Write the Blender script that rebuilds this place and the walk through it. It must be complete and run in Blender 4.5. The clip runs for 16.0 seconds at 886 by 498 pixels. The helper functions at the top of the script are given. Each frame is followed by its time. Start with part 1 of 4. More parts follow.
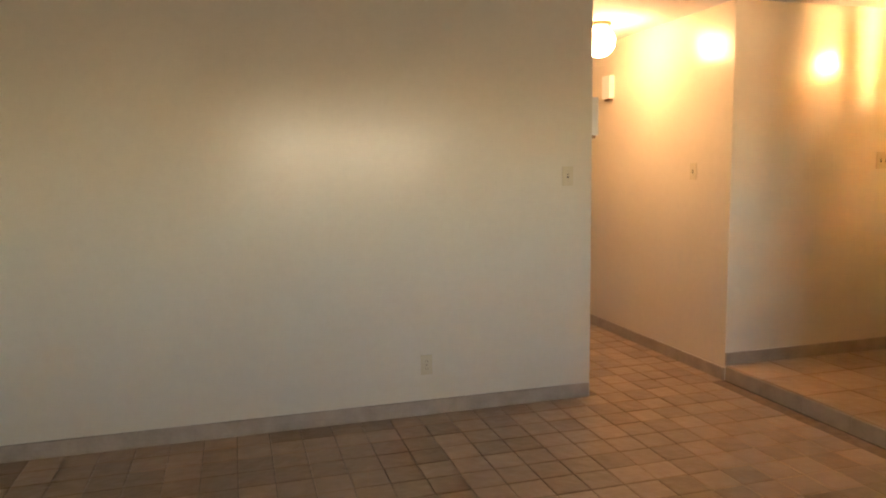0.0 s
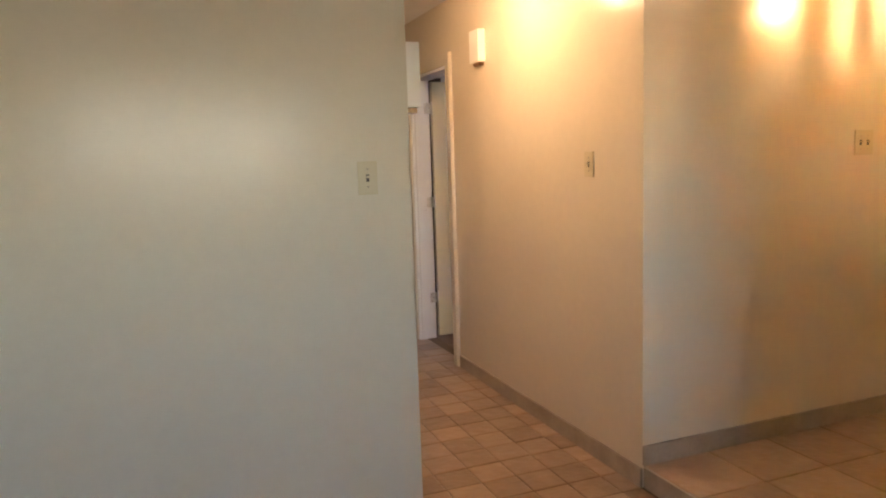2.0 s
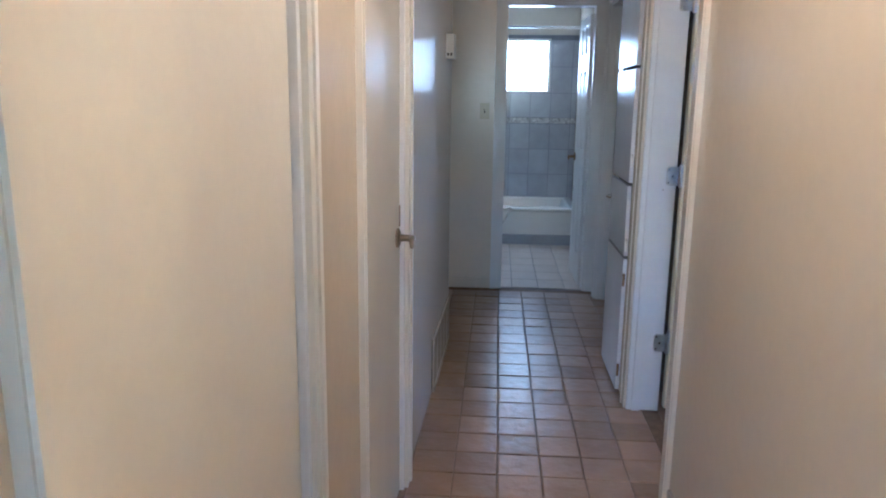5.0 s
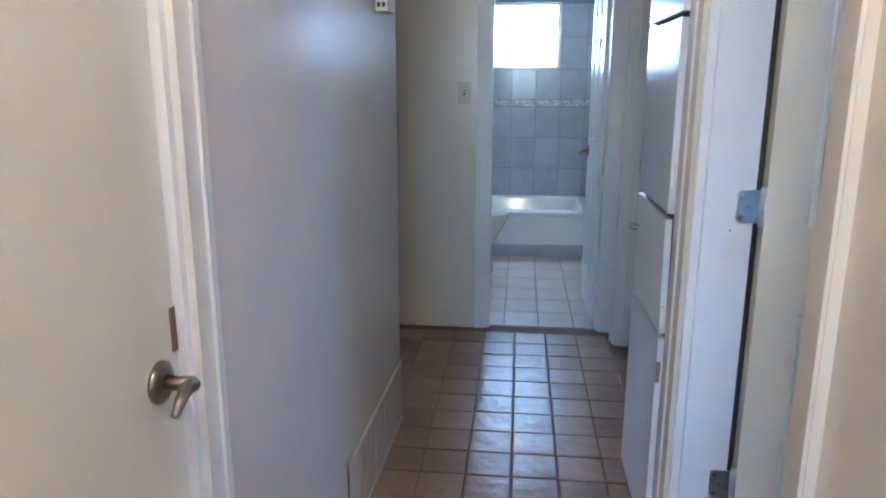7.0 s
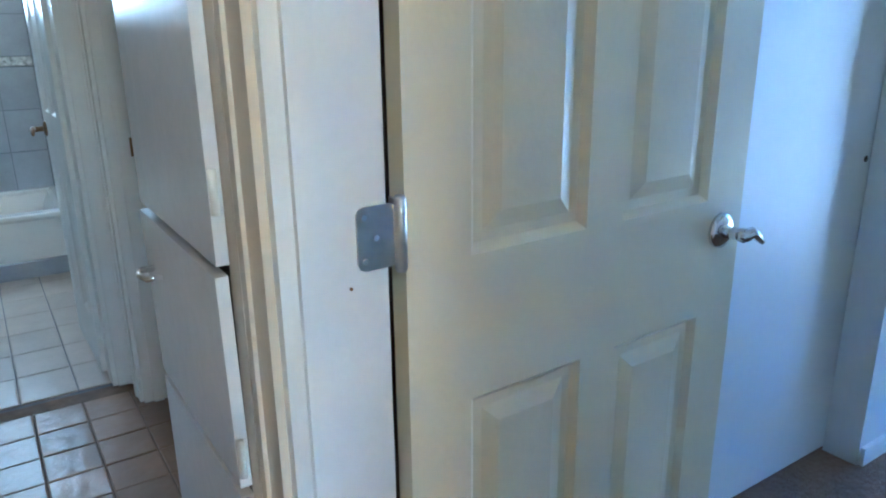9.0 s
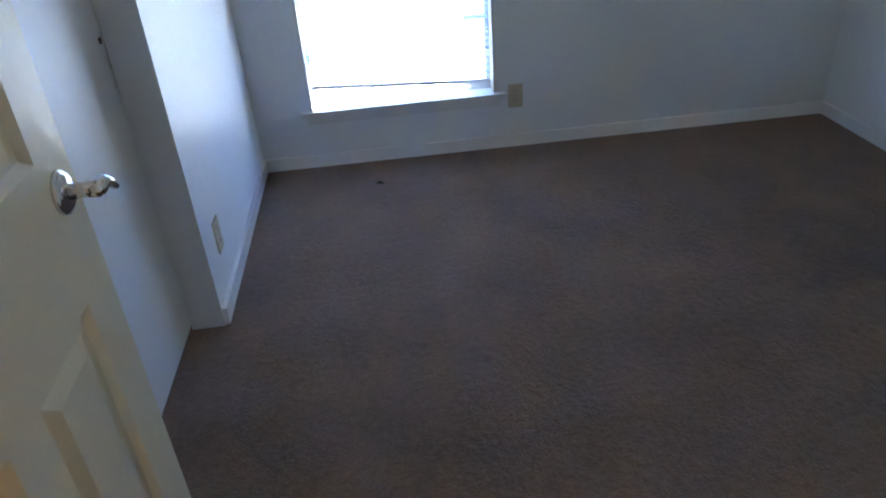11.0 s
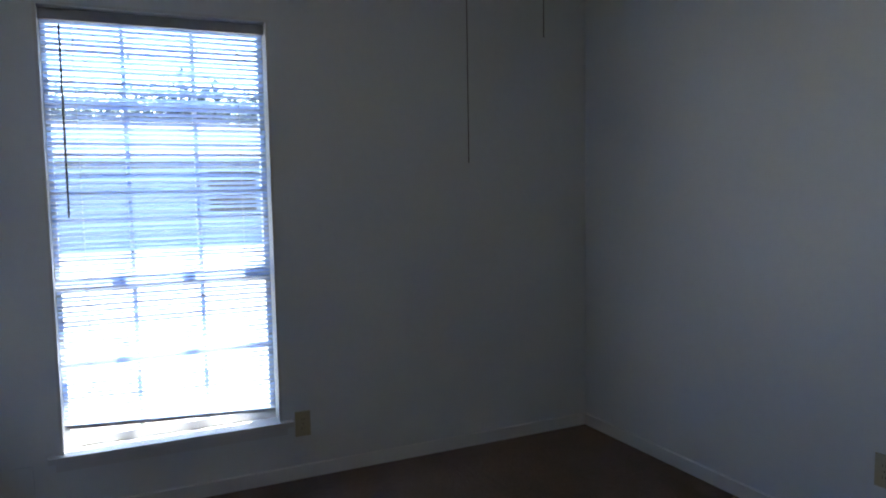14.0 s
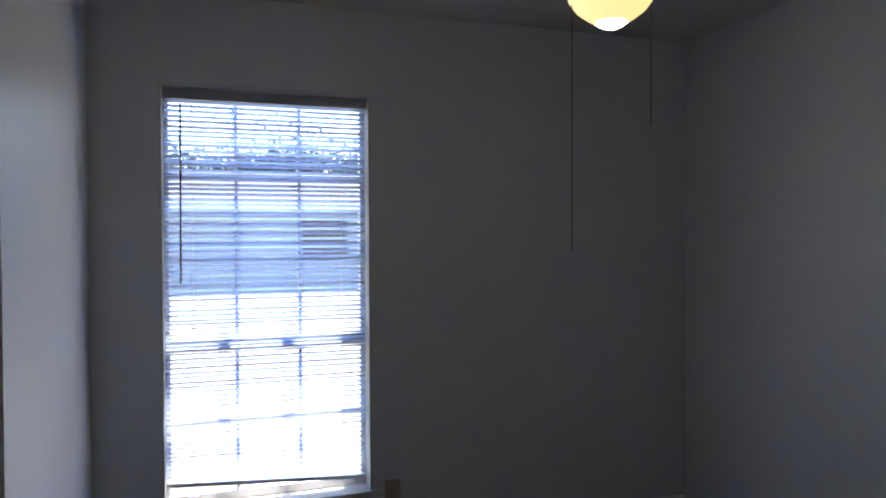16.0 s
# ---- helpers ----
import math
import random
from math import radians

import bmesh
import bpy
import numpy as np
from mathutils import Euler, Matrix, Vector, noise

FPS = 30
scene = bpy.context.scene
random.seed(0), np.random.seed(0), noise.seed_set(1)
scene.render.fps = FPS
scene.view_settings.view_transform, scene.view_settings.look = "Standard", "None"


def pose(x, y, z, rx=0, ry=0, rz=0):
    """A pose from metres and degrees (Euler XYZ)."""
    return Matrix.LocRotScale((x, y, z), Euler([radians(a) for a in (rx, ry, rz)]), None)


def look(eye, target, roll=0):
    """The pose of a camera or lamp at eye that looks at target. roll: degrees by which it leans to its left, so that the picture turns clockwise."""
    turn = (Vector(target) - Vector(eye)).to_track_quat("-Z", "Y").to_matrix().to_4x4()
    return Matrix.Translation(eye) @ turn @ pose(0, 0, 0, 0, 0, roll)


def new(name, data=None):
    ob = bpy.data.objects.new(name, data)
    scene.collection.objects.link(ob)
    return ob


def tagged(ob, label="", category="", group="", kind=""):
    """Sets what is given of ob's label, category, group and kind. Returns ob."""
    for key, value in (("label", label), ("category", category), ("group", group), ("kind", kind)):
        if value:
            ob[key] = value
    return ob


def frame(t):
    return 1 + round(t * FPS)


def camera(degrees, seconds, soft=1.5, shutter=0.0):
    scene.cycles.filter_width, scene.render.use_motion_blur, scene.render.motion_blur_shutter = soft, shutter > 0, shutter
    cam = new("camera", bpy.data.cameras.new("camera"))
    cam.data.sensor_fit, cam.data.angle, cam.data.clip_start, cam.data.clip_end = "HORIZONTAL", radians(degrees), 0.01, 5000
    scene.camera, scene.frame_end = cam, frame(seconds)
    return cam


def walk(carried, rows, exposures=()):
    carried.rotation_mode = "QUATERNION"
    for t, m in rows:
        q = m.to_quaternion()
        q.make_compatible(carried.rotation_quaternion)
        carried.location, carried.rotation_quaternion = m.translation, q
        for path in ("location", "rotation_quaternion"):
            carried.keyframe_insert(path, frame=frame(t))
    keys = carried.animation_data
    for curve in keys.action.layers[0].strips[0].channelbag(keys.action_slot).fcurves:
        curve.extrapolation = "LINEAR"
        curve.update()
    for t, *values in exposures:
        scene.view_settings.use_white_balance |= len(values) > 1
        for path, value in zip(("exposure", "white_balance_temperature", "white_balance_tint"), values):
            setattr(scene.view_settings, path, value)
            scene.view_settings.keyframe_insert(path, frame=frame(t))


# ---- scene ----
cam = camera(64.0, 16.0, soft=2.0)
PATH = [
    (0, (-0.151, -0.855, 1.422), (0.406, 1.052, 1.194), -0.8),
    (0.5, (0.09, -0.437, 1.405), (0.835, 1.408, 1.199), -1.9),
    (1, (0.378, -0.097, 1.442), (1.209, 1.713, 1.259), -2.9),
    (1.5, (0.767, 0.275, 1.429), (1.61, 2.079, 1.246), -2.3),
    (2, (1.098, 0.621, 1.42), (1.817, 2.47, 1.167), -1.9),
    (2.5, (1.423, 0.993, 1.435), (2.019, 2.875, 1.113), -0.8),
    (3, (1.705, 1.302, 1.437), (2.131, 3.227, 1.098), -0.4),
    (3.5, (1.898, 1.659, 1.421), (2.164, 3.611, 1.074), 0.4),
    (4, (2.087, 2.055, 1.415), (2.164, 4.018, 1.039), 1.2),
    (4.5, (2.197, 2.379, 1.408), (2.107, 4.336, 1.009), 1.3),
    (7, (2.466, 4.037, 1.387), (2.259, 5.971, 0.92), 0.1),
    (7.5, (2.504, 4.39, 1.383), (2.331, 6.324, 0.904), -0.5),
    (8, (2.519, 4.696, 1.343), (2.614, 6.625, 0.823), -0.4),
    (8.5, (2.563, 4.897, 1.323), (3.156, 6.717, 0.74), 0.6),
    (9, (2.630, 5.061, 1.327), (3.679, 6.660, 0.742), -0.7),
    (9.5, (2.663, 5.180, 1.360), (4.116, 6.399, 0.724), -2.4),
    (10, (2.684, 5.268, 1.390), (4.413, 5.956, 0.664), -3.0),
    (12.5, (2.946, 5.486, 1.346), (4.445, 4.82, 0.202), -2.9),
    (13, (2.963, 5.536, 1.374), (4.56, 4.795, 0.425), -2.9),
    (13.5, (2.902, 5.444, 1.373), (4.667, 4.671, 0.837), -1.6),
    (14, (2.893, 5.495, 1.324), (4.693, 4.64, 1.154), -1.0),
    (14.5, (2.878, 5.431, 1.352), (4.689, 4.584, 1.411), 0.1),
    (15, (2.853, 5.530, 1.352), (4.628, 4.626, 1.533), 0.3),
    (15.5, (2.841, 5.557, 1.342), (4.627, 4.671, 1.496), 0.2),
    (16, (2.92, 5.527, 1.43), (4.816, 4.891, 1.393), -0.2),
]
EXPOSURES = [(0.0, 5.1, 8200, 18), (2.0, 5.0, 6900, 14), (3.5, 4.95, 5400, 8), (4.5, 4.95, 4550, 5), (7.0, 5.5, 4200, 2), (8.0, 5.65, 4400, 0), (9.5, 5.3, 4250, -9), (10.2, 4.6, 4750, -5), (12.3, 6.35, 6600, 10), (13.0, 6.75, 6500, 11), (13.5, 5.05, 6400, 8), (14.0, 3.6, 6300, 5), (14.5, 3.25, 6400, 8), (16.0, 3.2, 6800, 11)]
LAMP_HALL, LAMP_END, PENDANT, BATH_SKY = 2.5, 0.07, 260.0, 0.62
BLADE_TURN = 86
LIVING_W = 0.13
CHAINS = [("pull_chain", 0.042, 0.090, 2.0, 1.35), ("pull_chain", -0.042, -0.090, 2.0, 1.67)]
walk(cam, [(t, look(eye, aim, lean)) for t, eye, aim, lean in PATH], EXPOSURES)

# ---- world and large lights ----
world = bpy.data.worlds.new("world")
scene.world = world
world.use_nodes = True
wn = world.node_tree
sky = wn.nodes.new("ShaderNodeTexSky")
sky.sky_type = "NISHITA"
sky.sun_disc = False
sky.sun_elevation, sky.sun_rotation = radians(60.6), radians(147.5)
wn.links.new(sky.outputs[0], wn.nodes["Background"].inputs[0])
wn.nodes["Background"].inputs[1].default_value = 0.15
sun_data = bpy.data.lights.new("sun", "SUN")
sun_data.energy, sun_data.angle, sun_data.color = 3.0, radians(0.5), (1, 0.95, 0.88)
sun = new("sun", sun_data)
sun.matrix_world = look((10, -15.7, 33), (0, 0, 0))


# ---- materials ----
def mat(name, color, rough=0.5, metal=0.0, vary=0.08, scale=6.0, bump=0.0, bump_scale=60.0, piece=0.0, emit=0.0, emit_color=None, spec=0.5, coat=0.0):
    """Paint, wood, metal and the like: noise at two scales in colour and roughness, and a fine relief."""
    m = bpy.data.materials.new(name)
    m.use_nodes = True
    nt = m.node_tree
    b = nt.nodes["Principled BSDF"]
    b.inputs["Roughness"].default_value, b.inputs["Metallic"].default_value = rough, metal
    b.inputs["Specular IOR Level"].default_value = spec
    b.inputs["Coat Weight"].default_value = coat
    geo = nt.nodes.new("ShaderNodeNewGeometry")
    big = nt.nodes.new("ShaderNodeTexNoise")
    big.inputs["Scale"].default_value, big.inputs["Detail"].default_value = scale, 5
    nt.links.new(geo.outputs["Position"], big.inputs["Vector"])
    fine = nt.nodes.new("ShaderNodeTexNoise")
    fine.inputs["Scale"].default_value, fine.inputs["Detail"].default_value = bump_scale, 3
    nt.links.new(geo.outputs["Position"], fine.inputs["Vector"])
    add = nt.nodes.new("ShaderNodeMath")
    add.operation = "MULTIPLY_ADD"
    add.inputs[1].default_value = 0.35
    nt.links.new(fine.outputs["Fac"], add.inputs[0])
    nt.links.new(big.outputs["Fac"], add.inputs[2])
    amount = add.outputs[0]
    if piece:
        info = nt.nodes.new("ShaderNodeObjectInfo")
        more = nt.nodes.new("ShaderNodeMath")
        more.operation = "MULTIPLY_ADD"
        more.inputs[1].default_value = piece
        nt.links.new(info.outputs["Random"], more.inputs[0])
        nt.links.new(amount, more.inputs[2])
        isl = nt.nodes.new("ShaderNodeMath")
        isl.operation = "MULTIPLY_ADD"
        isl.inputs[1].default_value = piece
        nt.links.new(geo.outputs["Random Per Island"], isl.inputs[0])
        nt.links.new(more.outputs[0], isl.inputs[2])
        amount = isl.outputs[0]
    ramp = nt.nodes.new("ShaderNodeValToRGB")
    lo, hi = 0.35, 1.0 + 1.6 * piece
    ramp.color_ramp.elements[0].position, ramp.color_ramp.elements[1].position = min(lo, 0.95), 1.0
    dark = tuple(c * (1 - 2 * vary) for c in color)
    lite = tuple(min(1, c * (1 + 2 * vary)) for c in color)
    ramp.color_ramp.elements[0].color, ramp.color_ramp.elements[1].color = (*dark, 1), (*lite, 1)
    span = nt.nodes.new("ShaderNodeMath")
    span.operation = "DIVIDE"
    span.inputs[1].default_value = hi
    nt.links.new(amount, span.inputs[0])
    nt.links.new(span.outputs[0], ramp.inputs[0])
    nt.links.new(ramp.outputs[0], b.inputs["Base Color"])
    if bump:
        bn = nt.nodes.new("ShaderNodeBump")
        bn.inputs["Strength"].default_value, bn.inputs["Distance"].default_value = bump, 0.01
        nt.links.new(fine.outputs["Fac"], bn.inputs["Height"])
        nt.links.new(bn.outputs[0], b.inputs["Normal"])
    if emit:
        b.inputs["Emission Color"].default_value = (*(emit_color or color), 1)
        b.inputs["Emission Strength"].default_value = emit
    return m


def glass_mat(name, tint=(1, 1, 1), rough=0.0):
    m = bpy.data.materials.new(name)
    m.use_nodes = True
    nt = m.node_tree
    mix, clear, shine = (nt.nodes.new("ShaderNode" + k) for k in ("MixShader", "BsdfTransparent", "BsdfGlossy"))
    clear.inputs[0].default_value = (*tint, 1)
    shine.inputs["Roughness"].default_value = rough
    mix.inputs[0].default_value = 0.06
    nt.links.new(clear.outputs[0], mix.inputs[1])
    nt.links.new(shine.outputs[0], mix.inputs[2])
    nt.links.new(mix.outputs[0], nt.nodes["Material Output"].inputs[0])
    return m


def carpet_mat():
    """Cut pile: tufts, brushed patches and a few old dark stains."""
    m = bpy.data.materials.new("brown_carpet")
    m.use_nodes = True
    nt = m.node_tree
    b = nt.nodes["Principled BSDF"]
    b.inputs["Roughness"].default_value, b.inputs["Specular IOR Level"].default_value = 0.95, 0.08
    b.inputs["Sheen Weight"].default_value = 0.25
    geo = nt.nodes.new("ShaderNodeNewGeometry")
    vals = []
    for scale, detail, rough in ((125, 4, 0.75), (38, 4, 0.6), (3.0, 4, 0.55)):
        n = nt.nodes.new("ShaderNodeTexNoise")
        n.inputs["Scale"].default_value, n.inputs["Detail"].default_value, n.inputs["Roughness"].default_value = scale, detail, rough
        nt.links.new(geo.outputs["Position"], n.inputs["Vector"])
        vals.append(n.outputs["Fac"])
    def calc(op, a, b2, c2=None):
        n = nt.nodes.new("ShaderNodeMath")
        n.operation = op
        for k, v in enumerate((a, b2, c2)):
            if v is None:
                continue
            if isinstance(v, (int, float)):
                n.inputs[k].default_value = v
            else:
                nt.links.new(v, n.inputs[k])
        return n.outputs[0]
    mixed = calc("MULTIPLY_ADD", vals[0], 0.75, calc("MULTIPLY_ADD", vals[1], 0.30, calc("MULTIPLY", vals[2], 0.45)))
    spot = nt.nodes.new("ShaderNodeVectorMath")
    spot.operation = "DISTANCE"
    nt.links.new(geo.outputs["Position"], spot.inputs[0])
    spot.inputs[1].default_value = (4.62, 3.62, 0)
    near = calc("SUBTRACT", 1.0, calc("DIVIDE", spot.outputs["Value"], 0.95))
    wob = nt.nodes.new("ShaderNodeTexNoise")
    wob.inputs["Scale"].default_value, wob.inputs["Detail"].default_value = 3.2, 4
    nt.links.new(geo.outputs["Position"], wob.inputs["Vector"])
    band = calc("SUBTRACT", 1.0, calc("MULTIPLY", calc("ABSOLUTE", calc("SUBTRACT", wob.outputs["Fac"], 0.5), 0), 5.0))
    stain = calc("MULTIPLY", calc("MAXIMUM", near, 0.0), calc("MAXIMUM", band, 0.0))
    ramp = nt.nodes.new("ShaderNodeValToRGB")
    ramp.color_ramp.elements[0].position, ramp.color_ramp.elements[1].position = 0.50, 1.02
    ramp.color_ramp.elements[0].color, ramp.color_ramp.elements[1].color = (0.080, 0.048, 0.032, 1), (0.302, 0.194, 0.135, 1)
    nt.links.new(calc("SUBTRACT", mixed, calc("MULTIPLY", stain, 0.20)), ramp.inputs[0])
    nt.links.new(ramp.outputs[0], b.inputs["Base Color"])
    bn = nt.nodes.new("ShaderNodeBump")
    bn.inputs["Strength"].default_value, bn.inputs["Distance"].default_value = 1.0, 0.012
    nt.links.new(calc("MULTIPLY_ADD", vals[0], 0.6, vals[1]), bn.inputs["Height"])
    nt.links.new(bn.outputs[0], b.inputs["Normal"])
    return m


WALL_CREAM = mat("cream_gloss_paint", (0.64, 0.57, 0.46), 0.20, vary=0.03, scale=1.3, bump=0.06, bump_scale=22)
WALL_LIVING = mat("grey_cream_paint", (0.57, 0.525, 0.43), 0.2, vary=0.035, scale=1.1, bump=0.06, bump_scale=20, spec=0.16)
WALL_BED = mat("white_bedroom_paint", (0.77, 0.79, 0.81), 0.42, vary=0.02, scale=1.5, bump=0.08, bump_scale=30)
CEIL = mat("ceiling_texture", (0.74, 0.72, 0.69), 0.85, vary=0.04, scale=3, bump=0.35, bump_scale=45)
TRIM = mat("white_trim_paint", (0.71, 0.71, 0.71), 0.32, vary=0.03, scale=5, bump=0.05, bump_scale=60)
TRIM_BED = mat("bright_white_trim", (0.82, 0.82, 0.82), 0.3, vary=0.02, scale=5, bump=0.05, bump_scale=60)
DOOR_CREAM = mat("cream_door_paint", (0.74, 0.69, 0.51), 0.30, vary=0.025, scale=4, bump=0.05, bump_scale=70)
DOOR_WHITE = mat("hall_door_paint", (0.68, 0.66, 0.60), 0.28, vary=0.03, scale=3, bump=0.04, bump_scale=50)
CAB = mat("cabinet_paint", (0.66, 0.66, 0.68), 0.2, vary=0.04, scale=4, bump=0.04, bump_scale=40)
BASE_TAUPE = mat("taupe_baseboard", (0.33, 0.27, 0.21), 0.5, vary=0.10, scale=9, bump=0.1)
TILE = mat("beige_floor_tile", (0.36, 0.245, 0.17), 0.28, vary=0.16, scale=9, bump=0.5, bump_scale=17, piece=0.9, spec=0.3)
GROUT = mat("brown_grout", (0.20, 0.14, 0.10), 0.85, vary=0.15, scale=20, bump=0.3)
TILE_BATHFLOOR = mat("pale_bath_floor_tile", (0.55, 0.47, 0.40), 0.3, vary=0.10, scale=8, bump=0.1, piece=0.4)
TILE_BATH = mat("grey_bath_wall_tile", (0.40, 0.40, 0.43), 0.14, vary=0.09, scale=9, bump=0.03, piece=0.4)
TILE_BAND = mat("patterned_border_tile", (0.46, 0.44, 0.42), 0.25, vary=0.35, scale=55, bump=0.2)
GROUT_BATH = mat("dark_bath_grout", (0.2, 0.2, 0.22), 0.8, vary=0.1, scale=20)
PORCELAIN = mat("white_enamel", (0.80, 0.78, 0.74), 0.12, vary=0.02, scale=3)
CARPET = carpet_mat()
PLATE = mat("almond_plastic", (0.50, 0.44, 0.30), 0.35, vary=0.03)
PLATE_DARK = mat("dark_slot", (0.05, 0.045, 0.04), 0.6)
WHITE_PLASTIC = mat("white_plastic", (0.74, 0.73, 0.70), 0.4, vary=0.03)
NICKEL = mat("brushed_nickel", (0.60, 0.58, 0.54), 0.32, metal=1.0, vary=0.08, scale=40)
DARK_NICKEL = mat("worn_dark_nickel", (0.30, 0.26, 0.21), 0.28, metal=1.0, vary=0.15, scale=40)
BRONZE = mat("antique_brass", (0.22, 0.14, 0.08), 0.35, metal=0.8, vary=0.2, scale=30)
CHROME = mat("chrome", (0.75, 0.75, 0.76), 0.1, metal=1.0, vary=0.03)
WOOD_DARK = mat("walnut_blade", (0.11, 0.05, 0.03), 0.4, vary=0.35, scale=25, bump=0.1)
# Dark colour stands in for the shade behind cabinet doors and grille panels.
SHADOW_GAP = mat("painted_gap_shade", (0.10, 0.085, 0.07), 0.8)
CHAIN = mat("brass_chain", (0.07, 0.055, 0.04), 0.5, metal=0.2)
WAND = mat("grey_wand", (0.10, 0.10, 0.11), 0.3)
GLASS = glass_mat("window_glass")
LAMP_WARM = mat("lit_opal_globe", (0.9, 0.8, 0.6), 0.4, emit=LAMP_HALL, emit_color=(1.0, 0.64, 0.36))
LAMP_FAR = mat("lit_small_globe", (0.9, 0.85, 0.7), 0.4, emit=LAMP_END, emit_color=(1.0, 0.74, 0.42))
GLOBE_FAN = mat("lit_cream_glass", (0.9, 0.8, 0.5), 0.3, emit=0.12, emit_color=(1.0, 0.80, 0.36))
BULB_FAN = mat("lit_bulb_glass", (1, 1, 0.9), 0.3, emit=0.75, emit_color=(1.0, 0.93, 0.70))
# Emission in the pane replaces the daylight from outside.
FROSTED = mat("sky_glow_frosted_glass", (0.9, 0.9, 0.95), 0.6, emit=BATH_SKY, emit_color=(0.90, 0.94, 1.0))
GROUND = mat("dry_yard_ground", (0.24, 0.22, 0.17), 0.95, vary=0.2, scale=2, bump=0.3)
LEAF = mat("foliage", (0.08, 0.11, 0.11), 0.7, vary=0.4, scale=5, piece=0.4)
BARK = mat("bark", (0.12, 0.09, 0.07), 0.9, vary=0.3, scale=15, bump=0.5)
STUCCO = mat("blue_grey_stucco", (0.20, 0.235, 0.29), 0.9, vary=0.06, scale=3, bump=0.2)
ROOF = mat("grey_roof", (0.09, 0.095, 0.105), 0.95, vary=0.2, scale=12)


def blind_mat():
    """Thin white vinyl: part of the daylight comes through."""
    m = mat("white_vinyl_slat", (0.72, 0.76, 0.84), 0.45, vary=0.03)
    nt = m.node_tree
    tr = nt.nodes.new("ShaderNodeBsdfTranslucent")
    tr.inputs[0].default_value = (0.48, 0.63, 0.95, 1)
    mix = nt.nodes.new("ShaderNodeMixShader")
    mix.inputs[0].default_value = 0.55
    nt.links.new(nt.nodes["Principled BSDF"].outputs[0], mix.inputs[1])
    nt.links.new(tr.outputs[0], mix.inputs[2])
    nt.links.new(mix.outputs[0], nt.nodes["Material Output"].inputs[0])
    return m


SLAT = blind_mat()


def amber_glass():
    """Thick amber glass that passes part of the lamp's light softly."""
    m = mat("amber_glass", (0.55, 0.36, 0.18), 0.2, vary=0.1)
    nt = m.node_tree
    tr = nt.nodes.new("ShaderNodeBsdfTranslucent")
    tr.inputs[0].default_value = (0.85, 0.62, 0.36, 1)
    mix = nt.nodes.new("ShaderNodeMixShader")
    mix.inputs[0].default_value = 0.6
    nt.links.new(nt.nodes["Principled BSDF"].outputs[0], mix.inputs[1])
    nt.links.new(tr.outputs[0], mix.inputs[2])
    nt.links.new(mix.outputs[0], nt.nodes["Material Output"].inputs[0])
    return m


AMBER = amber_glass()


# ---- mesh helpers ----
def box(bm, x0, x1, y0, y1, z0, z1):
    v = [bm.verts.new((x, y, z)) for z in (z0, z1) for y in (y0, y1) for x in (x0, x1)]
    for f in ((0, 2, 3, 1), (4, 5, 7, 6), (0, 1, 5, 4), (2, 6, 7, 3), (0, 4, 6, 2), (1, 3, 7, 5)):
        bm.faces.new([v[i] for i in f])
    return v


def turned(bm, profile, n=24, center=(0, 0, 0), cap=True):
    """A lathe about z: profile is (radius, height) from bottom to top."""
    rings = []
    for r, z in profile:
        rings.append([bm.verts.new((center[0] + r * math.cos(2 * math.pi * i / n), center[1] + r * math.sin(2 * math.pi * i / n), center[2] + z)) for i in range(n)])
    for a, b in zip(rings, rings[1:]):
        for i in range(n):
            bm.faces.new((a[i], a[(i + 1) % n], b[(i + 1) % n], b[i]))
    if cap:
        bm.faces.new(rings[0][::-1])
        bm.faces.new(rings[-1])


def tube(bm, pts, r, n=8):
    """A round bar along points."""
    rings = []
    for i, p in enumerate(pts):
        d = (Vector(pts[min(i + 1, len(pts) - 1)]) - Vector(pts[max(i - 1, 0)])).normalized()
        side = d.cross(Vector((0, 0, 1)) if abs(d.z) < 0.9 else Vector((1, 0, 0))).normalized()
        up = side.cross(d)
        rr = r[i] if isinstance(r, (list, tuple)) else r
        rings.append([bm.verts.new(Vector(p) + rr * (math.cos(2 * math.pi * k / n) * side + math.sin(2 * math.pi * k / n) * up)) for k in range(n)])
    for a, b in zip(rings, rings[1:]):
        for k in range(n):
            bm.faces.new((a[k], a[(k + 1) % n], b[(k + 1) % n], b[k]))
    bm.faces.new(rings[0][::-1])
    bm.faces.new(rings[-1])


def bevelled(bm, width=0.003, segments=2):
    edges = [e for e in bm.edges if len(e.link_faces) == 2 and e.calc_face_angle() > 0.5]
    bmesh.ops.bevel(bm, geom=edges, offset=width, segments=segments, affect="EDGES", profile=0.5)


def mesh_of(name, bm, material, smooth=False):
    bmesh.ops.recalc_face_normals(bm, faces=bm.faces)
    me = bpy.data.meshes.new(name)
    bm.to_mesh(me)
    bm.free()
    me.materials.append(material)
    if smooth:
        me.polygons.foreach_set("use_smooth", [True] * len(me.polygons))
    return me


def part(name, bm, material, parent, label="", smooth=False):
    ob = new(name, mesh_of(name, bm, material, smooth))
    ob.parent = parent
    if label:
        ob["label"] = label
    return ob


def thing(name, label, category, group="", kind="", at=(0, 0, 0), turn=0):
    ob = new(name)
    ob.matrix_world = pose(*at, 0, 0, turn)
    return tagged(ob, label, category, group, kind)


def solid(name, bm, material, label, category, kind="structure", smooth=False):
    return tagged(new(name, mesh_of(name, bm, material, smooth)), label, category, "", kind)


def boxes(*bb, bevel=0.0, segments=2):
    bm = bmesh.new()
    for b in bb:
        box(bm, *b)
    if bevel:
        bevelled(bm, bevel, segments)
    return bm


